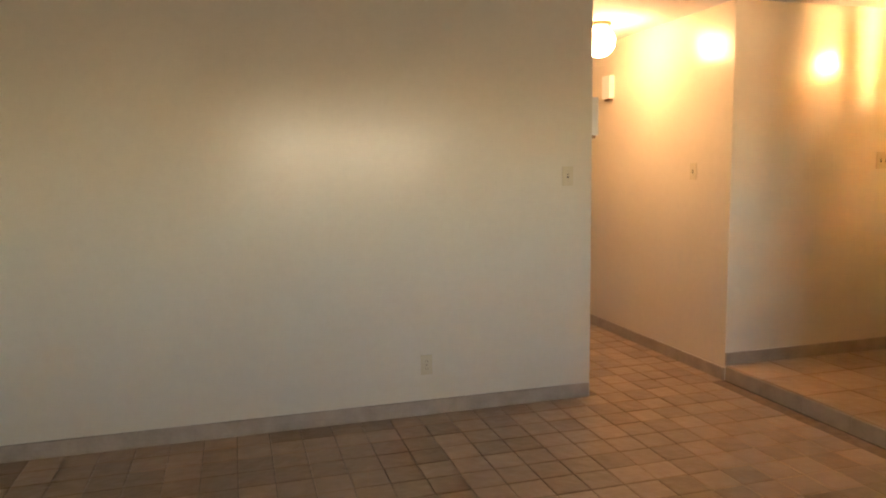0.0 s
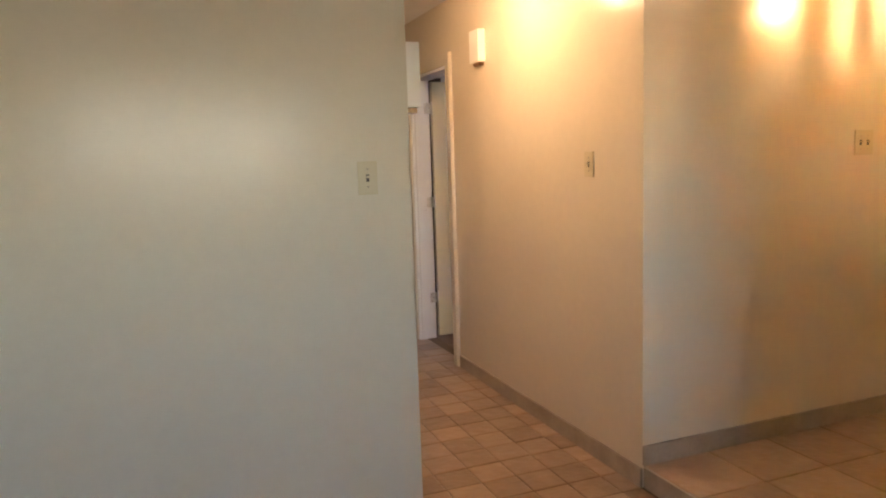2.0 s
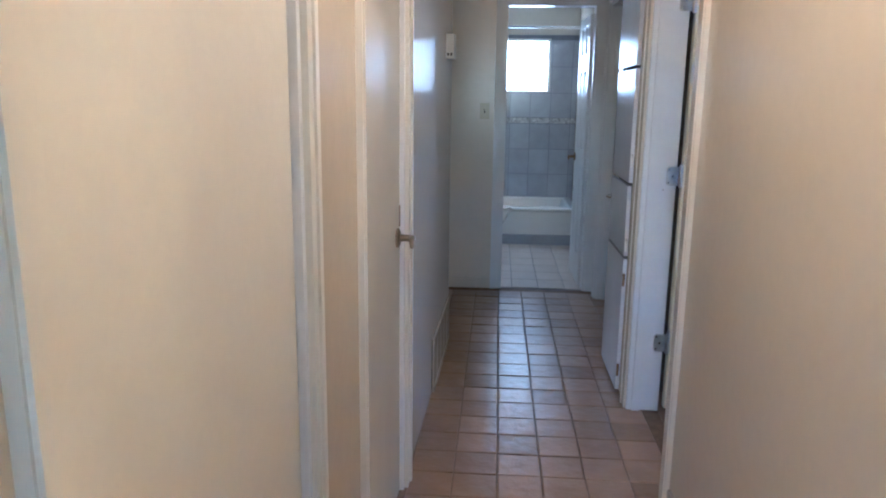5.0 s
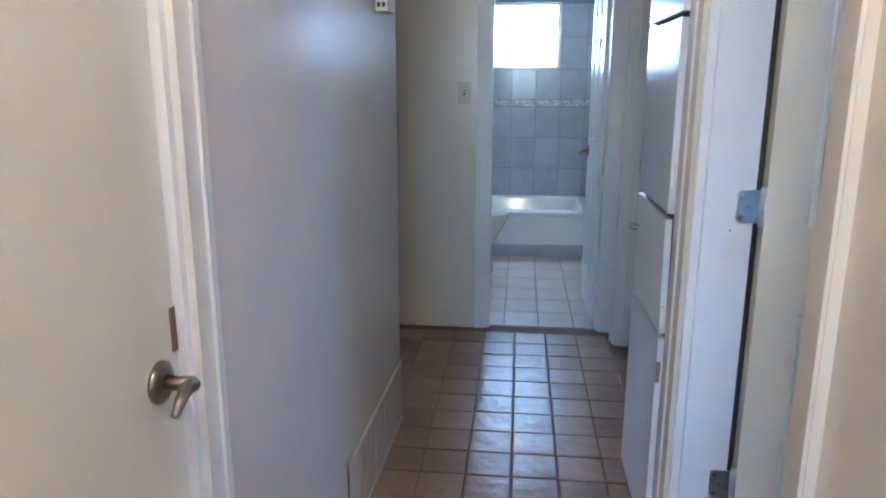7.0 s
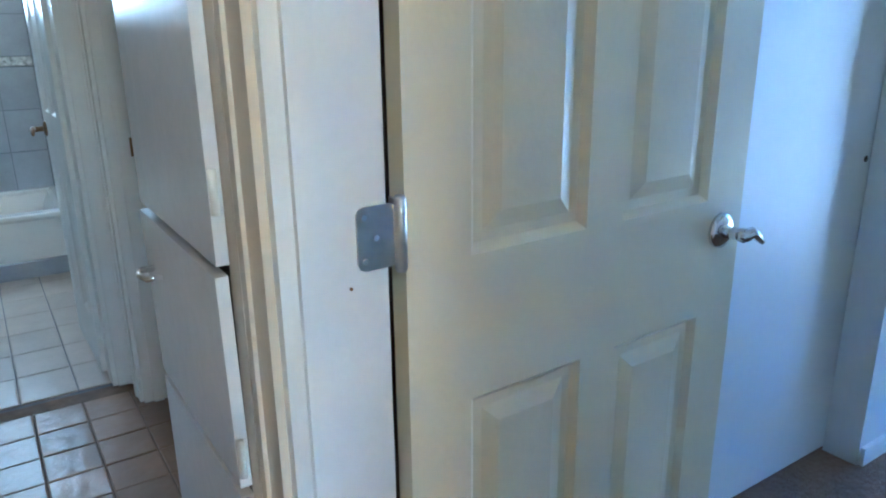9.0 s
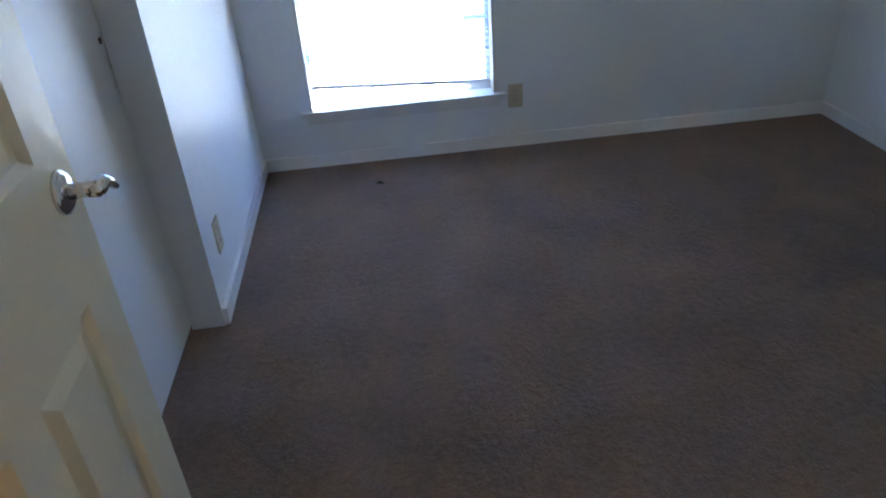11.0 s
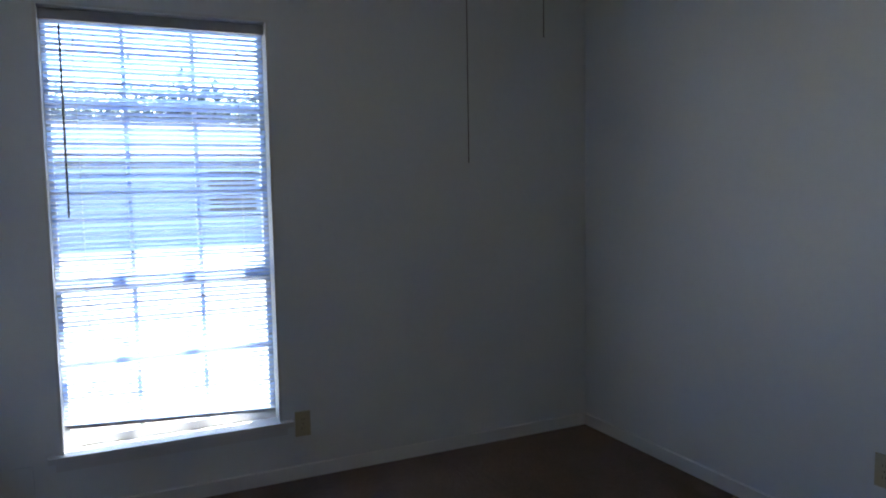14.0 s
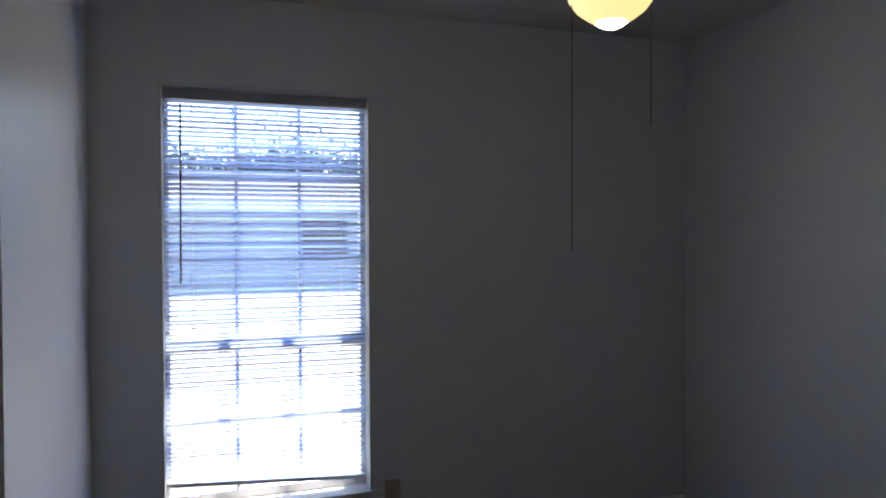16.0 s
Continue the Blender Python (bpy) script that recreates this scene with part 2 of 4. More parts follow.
def wall(name, axis, a0, a1, face0, face1, holes=(), z0=0.0, z1=2.44, material=None, label=""):
    """A wall that runs along an axis from a0 to a1, with holes (from, to, bottom, top) right through it."""
    bm = bmesh.new()
    spans, at = [], a0
    for h in sorted(holes):
        spans.append((at, h[0], z0, z1))
        if h[2] > z0:
            spans.append((h[0], h[1], z0, h[2]))
        if h[3] < z1:
            spans.append((h[0], h[1], h[3], z1))
        at = h[1]
    spans.append((at, a1, z0, z1))
    for s0, s1, b0, b1 in spans:
        if s1 - s0 > 1e-4:
            if axis == "x":
                box(bm, s0, s1, face0, face1, b0, b1)
            else:
                box(bm, face0, face1, s0, s1, b0, b1)
    bmesh.ops.remove_doubles(bm, verts=bm.verts, dist=1e-5)
    return solid(name, bm, material, label, "wall")


H = 2.44
XL, XR, YA, YB = 1.91, 2.90, 3.0, 7.90       # hall faces, living room wall, bathroom wall
BX0, BX1, BY0, BY1 = 3.04, 6.06, 3.125, 5.97  # bedroom
DOOR0, DOOR1, DOOR_H = 5.07, 5.83, 2.03       # bedroom doorway

# ---- large structure ----
ground = solid("ground", boxes((-60, 60, -60, 60, -0.30, -0.16)), GROUND, "dry sunlit yard ground around the house", "ground")

wall("wall_living_north", "x", -3.2, XL, YA, YA + 0.12, material=WALL_LIVING, label="grey-cream semi-gloss painted living room wall")
wall("wall_living_west", "y", -3.2, YA, -3.32, -3.2, material=WALL_LIVING, label="grey-cream painted living room wall")
wall("wall_living_south", "x", -3.32, 6.4, -3.32, -3.2, [(0.05, 2.75, 1.25, 2.15)], material=WALL_LIVING, label="grey-cream painted wall with a high window")
wall("wall_living_east", "y", -3.2, 1.755, XR, XR + 0.12, material=WALL_LIVING, label="grey-cream painted wall end beside a tiled step")
wall("wall_raised_north", "x", XR, 6.06, YA, YA + 0.05, material=WALL_CREAM, label="cream gloss painted wall above a raised tiled floor")
wall("wall_raised_east", "y", -3.2, YA, 6.06, 6.18, material=WALL_CREAM, label="cream painted wall of the raised area")
HALL_R = [(DOOR0, DOOR1, 0, DOOR_H), (5.95, 6.46, 0.03, 2.06)]
XE, SIDE0, SIDE1 = 3.00, 6.96, 7.70          # recessed wall past the cabinet and its open doorway
wall("wall_hall_east", "y", YA + 0.05, 6.62, XR, XR + 0.07, HALL_R, material=WALL_CREAM, label="cream gloss painted hallway wall with doorways")
wall("wall_hall_recess", "y", 6.62, YB, XE, XE + 0.13, [(SIDE0, SIDE1, 0, DOOR_H)], material=WALL_CREAM, label="cream painted recessed wall with an open doorway")
wall("wall_side_room_east", "y", 6.87, 8.02, 4.4, 4.5, material=WALL_CREAM, label="cream painted wall of the side room")
wall("wall_side_room_south", "x", XE + 0.13, 4.5, 6.87, 6.93, material=WALL_CREAM, label="cream painted wall of the side room")
wall("wall_side_room_north", "x", 3.3, 4.5, YB, YB + 0.12, material=WALL_CREAM, label="cream painted wall of the side room")
wall("wall_hall_west", "y", YA + 0.12, 6.73, XL - 0.12, XL, [(3.20, 3.90, 0, DOOR_H), (4.40, 5.04, 0, DOOR_H)], material=WALL_CREAM, label="cream gloss painted hallway wall with two doors")
wall("wall_bath_south", "x", 0.6, 3.3, YB, YB + 0.12, [(2.300, 2.94, 0, DOOR_H + 0.03)], material=WALL_CREAM, label="cream painted wall around the bathroom doorway")
wall("wall_nook_south", "x", 0.6, XL - 0.12, 6.61, 6.73, material=WALL_CREAM, label="cream painted wall of the hallway nook")
wall("wall_nook_west", "y", 6.73, YB, 0.48, 0.6, material=WALL_CREAM, label="cream painted end wall of the hallway nook")
wall("wall_bath_west", "y", YB + 0.12, 10.45, 1.48, 1.6, material=WALL_CREAM, label="pale painted bathroom wall")
wall("wall_bath_east", "y", YB + 0.12, 10.45, 3.08, 3.2, material=WALL_CREAM, label="pale painted bathroom wall")
wall("wall_bath_north", "x", 1.48, 3.2, 10.45, 10.57, [(2.20, 2.79, 1.475, 2.02)], material=WALL_CREAM, label="bathroom wall with a small bright window")
wall("wall_bed_west", "y", BY0, 6.62, XR + 0.07, BX0, [(DOOR0, DOOR1, 0, DOOR_H)], material=WALL_BED, label="white painted bedroom wall with a doorway")
wall("wall_bed_south", "x", BX0 - 0.07, BX1, BY0 - 0.07, BY0, material=WALL_BED, label="white painted bedroom wall")
wall("wall_bed_east", "y", BY0 - 0.07, 7.0, BX1, BX1 + 0.14, [(4.816, 5.706, 0.28, 2.066)], material=WALL_BED, label="white painted bedroom wall with a tall window")
wall("wall_bed_north", "x", 4.78, BX1, BY1, BY1 + 0.11, material=WALL_BED, label="white painted bedroom wall beside the closet")
wall("wall_closet_north", "x", BX0, BX1, 6.75, 6.87, material=WALL_BED, label="white painted back wall of the closet")

solid("floor_hall_base", boxes((-3.3, XR, -3.3, YA + 0.001, -0.16, -0.006), (0.5, XR + 0.14, YA + 0.001, 6.9, -0.16, -0.006), (0.5, 4.5, 6.9, YB + 0.02, -0.16, -0.006)), GROUT, "brown grout bed under beige floor tiles", "floor").name = "floor"
raised = solid("floor_raised", boxes((XR + 0.012, 6.06, -3.2, YA, -0.16, 0.094)), GROUT, "raised tiled floor one low step up", "floor")
floor_bath = solid("floor_bath", boxes((1.48, 3.2, YB + 0.02, 10.5, -0.16, -0.006)), GROUT_BATH, "pale tiled bathroom floor", "floor")
solid("floor_bedroom", boxes((XR + 0.14, 6.2, 3.06, 6.9, -0.16, 0.0)), CARPET, "worn brown cut-pile carpet with darker stains", "floor")
solid("ceiling", boxes((-3.4, 6.3, -3.4, 10.7, H, H + 0.12)), CEIL, "white textured ceiling", "ceiling")


# ---- baseboards and casings ----
def baseboard(axis, a0, a1, face, out, h, material, label, z=0.0, t=0.012):
    f0, f1 = sorted((face, face + out * t))
    b = (a0, a1, f0, f1, z, z + h) if axis == "x" else (f0, f1, a0, a1, z, z + h)
    solid("baseboard", boxes(b, bevel=0.003), material, label, "baseboard")


baseboard("x", -3.2, XL - 0.01, YA, -1, 0.085, BASE_TAUPE, "taupe tile baseboard under the living room wall")
baseboard("y", -3.2, 1.755, XR, -1, 0.085, BASE_TAUPE, "taupe tile baseboard on the wall end")
baseboard("y", YA, 4.975, XR, -1, 0.085, BASE_TAUPE, "taupe tile baseboard along the hallway wall")
baseboard("x", XR, 6.05, YA, -1, 0.085, BASE_TAUPE, "taupe tile baseboard above the raised floor", z=0.10)
baseboard("x", 0.6, 2.245, YB, -1, 0.085, WALL_CREAM, "cream painted baseboard beside the bathroom door")
baseboard("y", 5.13, 5.88, XL, 1, 0.085, WALL_CREAM, "cream painted baseboard on the hallway wall")
baseboard("x", 4.79, BX1, BY1, -1, 0.062, TRIM_BED, "white painted bedroom baseboard above the carpet", t=0.014)
baseboard("y", BY0, BY1, BX1, -1, 0.062, TRIM_BED, "white painted bedroom baseboard above the carpet", t=0.014)
baseboard("x", BX0, BX1, BY0, 1, 0.062, TRIM_BED, "white painted bedroom baseboard above the carpet", t=0.014)
baseboard("y", BY0, 4.98, BX0, 1, 0.062, TRIM_BED, "white painted bedroom baseboard above the carpet", t=0.014)


def casing(name, axis, a0, a1, face, out, top, label, w=0.075, t=0.016, material=None):
    """Door casing on one wall face: two legs and a head, each with a stepped profile."""
    ob = thing(name, label, "door frame", kind="structure")
    for nm, p0, p1, q0, q1 in (("casing_leg", a0 - w, a0, 0, top + w), ("casing_leg", a1, a1 + w, 0, top + w), ("casing_head", a0, a1, top, top + w)):
        bm = bmesh.new()
        f0, f1 = sorted((face, face + out * t))
        box(bm, *((p0, p1, f0, f1, q0, q1) if axis == "x" else (f0, f1, p0, p1, q0, q1)))
        bevelled(bm, 0.005)
        part(nm, bm, material or TRIM, ob)
        if nm == "casing_leg":
            bm = bmesh.new()
            g0, g1 = sorted((face + out * t, face + out * (t + 0.006)))
            m0, m1 = (p0 + 0.004, p0 + 0.024) if p0 < a0 else (p1 - 0.024, p1 - 0.004)
            box(bm, *((m0, m1, g0, g1, q0, q1 - 0.004) if axis == "x" else (g0, g1, m0, m1, q0, q1 - 0.004)))
            bevelled(bm, 0.004)
            part("moulding", bm, material or TRIM, ob)
    return ob


def jamb(ob, axis, a0, a1, f0, f1, top, stop=None, t=0.018):
    """Lining of an opening, with a door stop."""
    for nm, p0, p1, q0, q1 in (("jamb", a0 - 0.001, a0 + t, 0, top), ("jamb", a1 - t, a1 + 0.001, 0, top), ("head_jamb", a0 + t, a1 - t, top - t, top)):
        part(nm, boxes((p0, p1, f0, f1, q0, q1) if axis == "x" else (f0, f1, p0, p1, q0, q1), bevel=0.002), TRIM, ob)
    if stop:
        for p0, p1, q0, q1 in ((a0 + t, a0 + t + 0.011, 0, top - t), (a1 - t - 0.011, a1 - t, 0, top - t)):
            part("door_stop", boxes((p0, p1, stop[0], stop[1], q0, q1) if axis == "x" else (stop[0], stop[1], p0, p1, q0, q1), bevel=0.003), TRIM, ob)


c = casing("door_frame_1", "y", DOOR0, DOOR1, XR, -1, DOOR_H, "cream casing and white jamb of the bedroom doorway", material=WALL_CREAM)
jamb(c, "y", DOOR0, DOOR1, XR - 0.004, BX0 - 0.001, DOOR_H, (XR + 0.018, XR + 0.052))
casing("door_frame_2", "y", DOOR0, DOOR1 + 0.05, BX0, 1, DOOR_H, "white painted bedroom-side door frame")
c = casing("door_frame_3", "x", 2.300, 2.94, YB, -1, DOOR_H + 0.03, "white painted bathroom door frame", w=0.066, material=TRIM)
jamb(c, "x", 2.300, 2.94, YB - 0.004, YB + 0.124, DOOR_H + 0.03)
c = casing("door_frame_4", "y", SIDE0, SIDE1, XE, -1, DOOR_H, "white painted frame of an open side doorway")
jamb(c, "y", SIDE0, SIDE1, XE - 0.004, XE + 0.134, DOOR_H, (XE + 0.03, XE + 0.065))
part("strike_plate", boxes((XE + 0.070, XE + 0.100, SIDE1 - 0.0205, SIDE1 - 0.018, 0.930, 0.995), bevel=0.0008), BRONZE, c, "dark brass strike plate")
c = casing("door_frame_5", "y", 3.20, 3.90, XL, 1, DOOR_H, "cream painted hallway door frame", w=0.05, material=DOOR_WHITE)
jamb(c, "y", 3.20, 3.90, XL - 0.12, XL + 0.003, DOOR_H)
c = casing("door_frame_6", "y", 4.40, 5.04, XL, 1, DOOR_H, "white painted hallway door frame", w=0.07, material=DOOR_WHITE)
jamb(c, "y", 4.40, 5.04, XL - 0.12, XL + 0.003, DOOR_H)


# ---- doors ----
def lever(parent, x, y, z, out, along, material, reach=1.0):
    """Round rose, neck and a curved lever. out: unit vector away from the leaf; along: the lever's way."""
    o, a = Vector(out), Vector(along)
    at = Vector((x, y, z))
    bm = bmesh.new()
    tube(bm, [at, at + o * 0.006, at + o * 0.012], [0.033, 0.033, 0.022], 20)
    h = part("door_handle", bm, material, parent, "satin metal lever handle", True)
    bm = bmesh.new()
    tube(bm, [at + o * 0.010, at + o * 0.030, at + o * 0.052], [0.013, 0.011, 0.013], 14)
    part("neck", bm, material, h, smooth=True)
    bm = bmesh.new()
    z1 = Vector((0, 0, 1))
    tube(bm, [at + o * 0.046 - a * 0.014, at + o * 0.052, at + o * 0.055 + a * 0.025 * reach + z1 * 0.004, at + o * 0.057 + a * 0.045 * reach - z1 * 0.003, at + o * 0.060 + a * 0.07 * reach - z1 * 0.016], [0.007, 0.012, 0.011, 0.009, 0.006], 12)
    part("lever", bm, material, h, smooth=True)


def slab_door(name, x0, x1, y0, y1, label, material):
    ob = thing(name, label, "door", kind="structure")
    part("leaf", boxes((x0, x1, y0, y1, 0.008, DOOR_H - 0.022), bevel=0.003), material, ob)
    return ob


d = slab_door("door_2", XL - 0.052, XL - 0.012, 3.222, 3.878, "closed flush cream painted closet door in the hallway", DOOR_WHITE)
lever(d, XL - 0.012, 3.275, 0.985, (1, 0, 0), (0, 1, 0), DARK_NICKEL)
d = slab_door("door_3", XL - 0.052, XL - 0.012, 4.422, 5.018, "closed flush white painted door in the hallway", DOOR_WHITE)
lever(d, XL - 0.012, 4.960, 0.95, (1, 0, 0), (0, -1, 0), DARK_NICKEL)
part("latch_plate", boxes((XL - 0.012, XL - 0.009, 5.004, 5.017, 0.98, 1.05)), BRONZE, d)


def panel_door(name, width, height, thick, label, material):
    """A six-panel moulded leaf: stiles, rails and sunk panels with raised fields. Local x runs from the hinge, y is the thickness."""
    ob = thing(name, label, "door", kind="structure")
    st, mid = 0.105, 0.08
    rails = [(0.0, 0.22), (0.80, 1.02), (1.60, 1.72), (1.92, height)]
    pw = (width - 2 * st - mid) / 2
    for x0, x1 in ((0, st), (width - st, width)):
        part("stile", boxes((x0, x1, -thick / 2, thick / 2, 0, height), bevel=0.002), material, ob)
    for z0, z1 in rails:
        part("rail", boxes((st, width - st, -thick / 2, thick / 2, z0, z1)), material, ob)
    for (_, z0), (z1, _) in zip(rails, rails[1:]):
        part("mullion", boxes((st + pw, st + pw + mid, -thick / 2, thick / 2, z0, z1)), material, ob)
        for x0 in (st, st + pw + mid):
            bm = bmesh.new()
            x1 = x0 + pw
            for s in (-1, 1):
                y_out, y_in, y_f = s * thick / 2, s * (thick / 2 - 0.012), s * (thick / 2 - 0.003)
                rings = []
                for inset, y in ((0.0, y_out), (0.012, y_in), (0.028, y_in), (0.055, y_f)):
                    rings.append([bm.verts.new(p) for p in ((x0 + inset, y, z0 + inset), (x1 - inset, y, z0 + inset), (x1 - inset, y, z1 - inset), (x0 + inset, y, z1 - inset))])
                for a, b in zip(rings, rings[1:]):
                    for i in range(4):
                        bm.faces.new((a[i], a[(i + 1) % 4], b[(i + 1) % 4], b[i]))
                bm.faces.new(rings[-1])
            part("panel", bm, material, ob)
    return ob


def hinge(parent, x, y, z):
    """Butt hinge: a leaf on the jamb, a leaf on the door's edge, knuckle and screws; local to the door's hinge edge."""
    k = part("hinge", boxes((x - 0.003, x + 0.0, y - 0.002, y + 0.032, z - 0.041, z + 0.041), bevel=0.001), NICKEL, parent, "satin steel hinge")
    bm = boxes((x - 0.068, x - 0.010, y - 0.0015, y + 0.0015, z - 0.041, z + 0.041))
    bmesh.ops.bevel(bm, geom=[e for e in bm.edges if abs(e.verts[0].co.y - e.verts[1].co.y) > 0.001], offset=0.012, segments=4, affect="EDGES", profile=0.5)
    part("hinge_leaf", bm, NICKEL, k)
    bm = bmesh.new()
    turned(bm, [(0.006, -0.05), (0.0085, -0.045), (0.0085, 0.045), (0.006, 0.05)], 12, (x - 0.008, y - 0.004, z))
    part("knuckle", bm, NICKEL, k, smooth=True)
    for dx, dz in ((-0.058, 0.028), (-0.042, 0.0), (-0.058, -0.028)):
        bm = bmesh.new()
        tube(bm, [(x + dx, y - 0.001, z + dz), (x + dx, y - 0.0028, z + dz)], 0.004, 10)
        part("screw", bm, CHROME, k)


HINGE_X, HINGE_Y = 3.064, 5.828
bed_door = panel_door("door_1", 0.735, 1.99, 0.036, "open cream six-panel bedroom door with lever handle", DOOR_CREAM)
bed_door.matrix_world = pose(HINGE_X, HINGE_Y, 0.015, 0, 0, 1.5)
lever(bed_door, 0.675, -0.018, 0.960, (0, -1, 0), (1, 0, 0), CHROME, 0.6)
lever(bed_door, 0.675, 0.018, 0.935, (0, 1, 0), (1, 0, 0), NICKEL, 0.6)
for hz in (0.315, 1.07, 1.79):
    hinge(bed_door, 0.0, -0.016, hz)

bath_door = panel_door("door_5", 0.57, 1.99, 0.036, "white six-panel bathroom door standing open inward", TRIM)
bath_door.matrix_world = pose(2.922, YB + 0.135, 0.012, 0, 0, 91)
lever(bath_door, 0.515, 0.018, 0.94, (0, 1, 0), (-1, 0, 0), BRONZE)


# ---- built-in hallway cabinet ----
cab = thing("linen_cabinet", "built-in pale grey linen cabinet with four doors", "cabinet")
# Dark body colour paints the shade seen in the door gaps.
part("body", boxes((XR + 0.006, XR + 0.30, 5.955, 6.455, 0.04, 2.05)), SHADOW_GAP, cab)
for nm, p in (("frame_stile", (5.93, 5.975, 0.03, 2.09)), ("frame_stile", (6.435, 6.48, 0.03, 2.09)), ("frame_rail", (5.975, 6.435, 2.035, 2.09))):
    part(nm, boxes((XR - 0.014, XR + 0.002, *p), bevel=0.003), WALL_CREAM, cab)
for nm, z0, z1, pull, ajar in (("top_door", 1.555, 2.04, None, 0), ("upper_door", 1.035, 1.540, None, 0), ("drop_front", 0.695, 1.02, 0.93, 0.6), ("lower_door", 0.035, 0.680, None, 0)):
    dr = part(nm, boxes((-0.018, 0.0, 0.0, 0.475, 0, z1 - z0), bevel=0.003), CAB, cab, "flat pale grey painted door")
    dr.matrix_local = pose(XR - 0.016, 5.965, z0, 0, -ajar, 0)
    if pull:
        bm = bmesh.new()
        tube(bm, [(-0.018, 0.35, 0.228), (-0.044, 0.352, 0.228), (-0.050, 0.38, 0.228), (-0.044, 0.408, 0.228), (-0.018, 0.41, 0.228)], 0.006, 10)
        part("pull_handle", bm, CHROME, dr, "chrome pull handle", True)
    for hz in ((0.10, z1 - z0 - 0.10) if nm != "drop_front" else (0.05,)):
        bm = bmesh.new()
        turned(bm, [(0.006, -0.03), (0.006, 0.03)], 10, (-0.012, -0.004, hz))
        part("hinge", bm, WHITE_PLASTIC if nm != "lower_door" else BRONZE, dr, smooth=True)


# ---- plates, boxes and grilles ----
def plate(name, at, turn, label, style, w=0.07, h=0.115, group="wall plates"):
    """A wall plate; local y points out of the wall."""
    ob = thing(name, label, "light switch" if "switch" in name else "outlet", group, at=at, turn=turn)
    part("cover", boxes((-w / 2, w / 2, 0, 0.006, -h / 2, h / 2), bevel=0.003), PLATE, ob)
    n = 2 if style == "double" else 1
    for i in range(n):
        cx = (i - (n - 1) / 2) * 0.046
        if style == "outlet":
            for cz in (-0.021, 0.021):
                bm = bmesh.new()
                tube(bm, [(cx, 0.005, cz), (cx, 0.008, cz)], 0.0165, 18)
                s = part("socket", bm, PLATE, ob, "almond socket face")
                for dx in (-0.006, 0.006):
                    part("slot", boxes((cx + dx - 0.001, cx + dx + 0.001, 0.008, 0.0086, cz - 0.004, cz + 0.005)), PLATE_DARK, s)
        else:
            part("bezel", boxes((cx - 0.0055, cx + 0.0055, 0.006, 0.0068, -0.0125, 0.0125)), PLATE_DARK, ob)
            tg = part("toggle", boxes((cx - 0.0045, cx + 0.0045, 0.006, 0.020, 0.000, 0.008), bevel=0.0015), PLATE, ob)
        for cz in ((0,) if style == "outlet" else (-0.030, 0.030)):
            bm = bmesh.new()
            tube(bm, [(cx, 0.0055, cz), (cx, 0.0072, cz)], 0.003, 10)
            part("screw", bm, CHROME, ob)
    return ob


plate("light_switch", (1.752, YA, 1.362), 180, "almond toggle light switch on the living room wall", "switch")
plate("light_switch", (XR, 3.387, 1.372), 90, "almond toggle light switch on the hallway wall", "switch")
plate("light_switch", (4.13, YA, 1.43), 180, "almond double light switch above the raised floor", "double", w=0.115)
plate("light_switch", (2.165, YB, 1.315), 180, "almond light switch beside the bathroom door", "switch")
plate("outlet", (0.865, YA, 0.295), 180, "almond wall outlet low on the living room wall", "outlet")
plate("outlet", (BX1, 4.723, 0.256), 90, "almond wall outlet beside the bedroom window", "outlet")
plate("outlet", (4.375, BY0, 0.33), 0, "almond wall outlet low on the bedroom wall", "outlet")
plate("outlet", (4.955, BY1, 0.255), 180, "almond wall outlet beside the closet", "outlet")
ob = thing("blank_plate", "blank wall plate painted over in wall white", "wall plate", at=(BX1, 5.84, 0.20), turn=90)
part("cover", boxes((-0.035, 0.035, 0, 0.005, -0.055, 0.055), bevel=0.003), WALL_BED, ob)
bm = bmesh.new()
tube(bm, [(5.765, 5.40, 0.006), (5.775, 5.415, 0.009), (5.772, 5.432, 0.006)], [0.004, 0.007, 0.003], 7)
tagged(new("debris", mesh_of("debris", bm, PLATE_DARK)), "small dark scrap lying on the brown carpet", "debris")
bm = bmesh.new()
tube(bm, [(2.986, 5.8125, 1.025), (2.986, 5.8095, 1.025)], 0.0022, 10)
tagged(new("nail", mesh_of("nail", bm, BRONZE)), "small dark nail head in the white door jamb", "nail")

ob = thing("door_chime", "white plastic box high on the wall at the hallway corner", "door chime")
part("housing", boxes((XL, XL + 0.062, 3.04, 3.145, 1.605, 1.83), bevel=0.006), WHITE_PLASTIC, ob)
# Dark strip paints the shaded underside of the box.
part("bottom_shade_strip", boxes((XL, XL + 0.05, 3.05, 3.14, 1.585, 1.604), bevel=0.003), BRONZE, ob)
ob = thing("wall_sconce_box", "small white box lit warmly on the hallway wall", "door chime")
part("housing", boxes((XR - 0.045, XR, 4.475, 4.60, 1.975, 2.16), bevel=0.008), WHITE_PLASTIC, ob)
part("base", boxes((XR - 0.03, XR, 4.495, 4.58, 1.955, 1.974), bevel=0.004), BRONZE, ob)
ob = thing("thermostat", "white plastic thermostat on the hallway wall", "thermostat")
part("housing", boxes((XL, XL + 0.04, 6.40, 6.52, 1.60, 1.72), bevel=0.006), WHITE_PLASTIC, ob)
for k in range(2):
    part("window", boxes((XL + 0.006 + 0.016 * k, XL + 0.016 + 0.016 * k, 6.398, 6.401, 1.612, 1.626)), PLATE_DARK, ob)
ob = thing("smoke_detector", "small white alarm box above the bathroom door", "smoke detector")
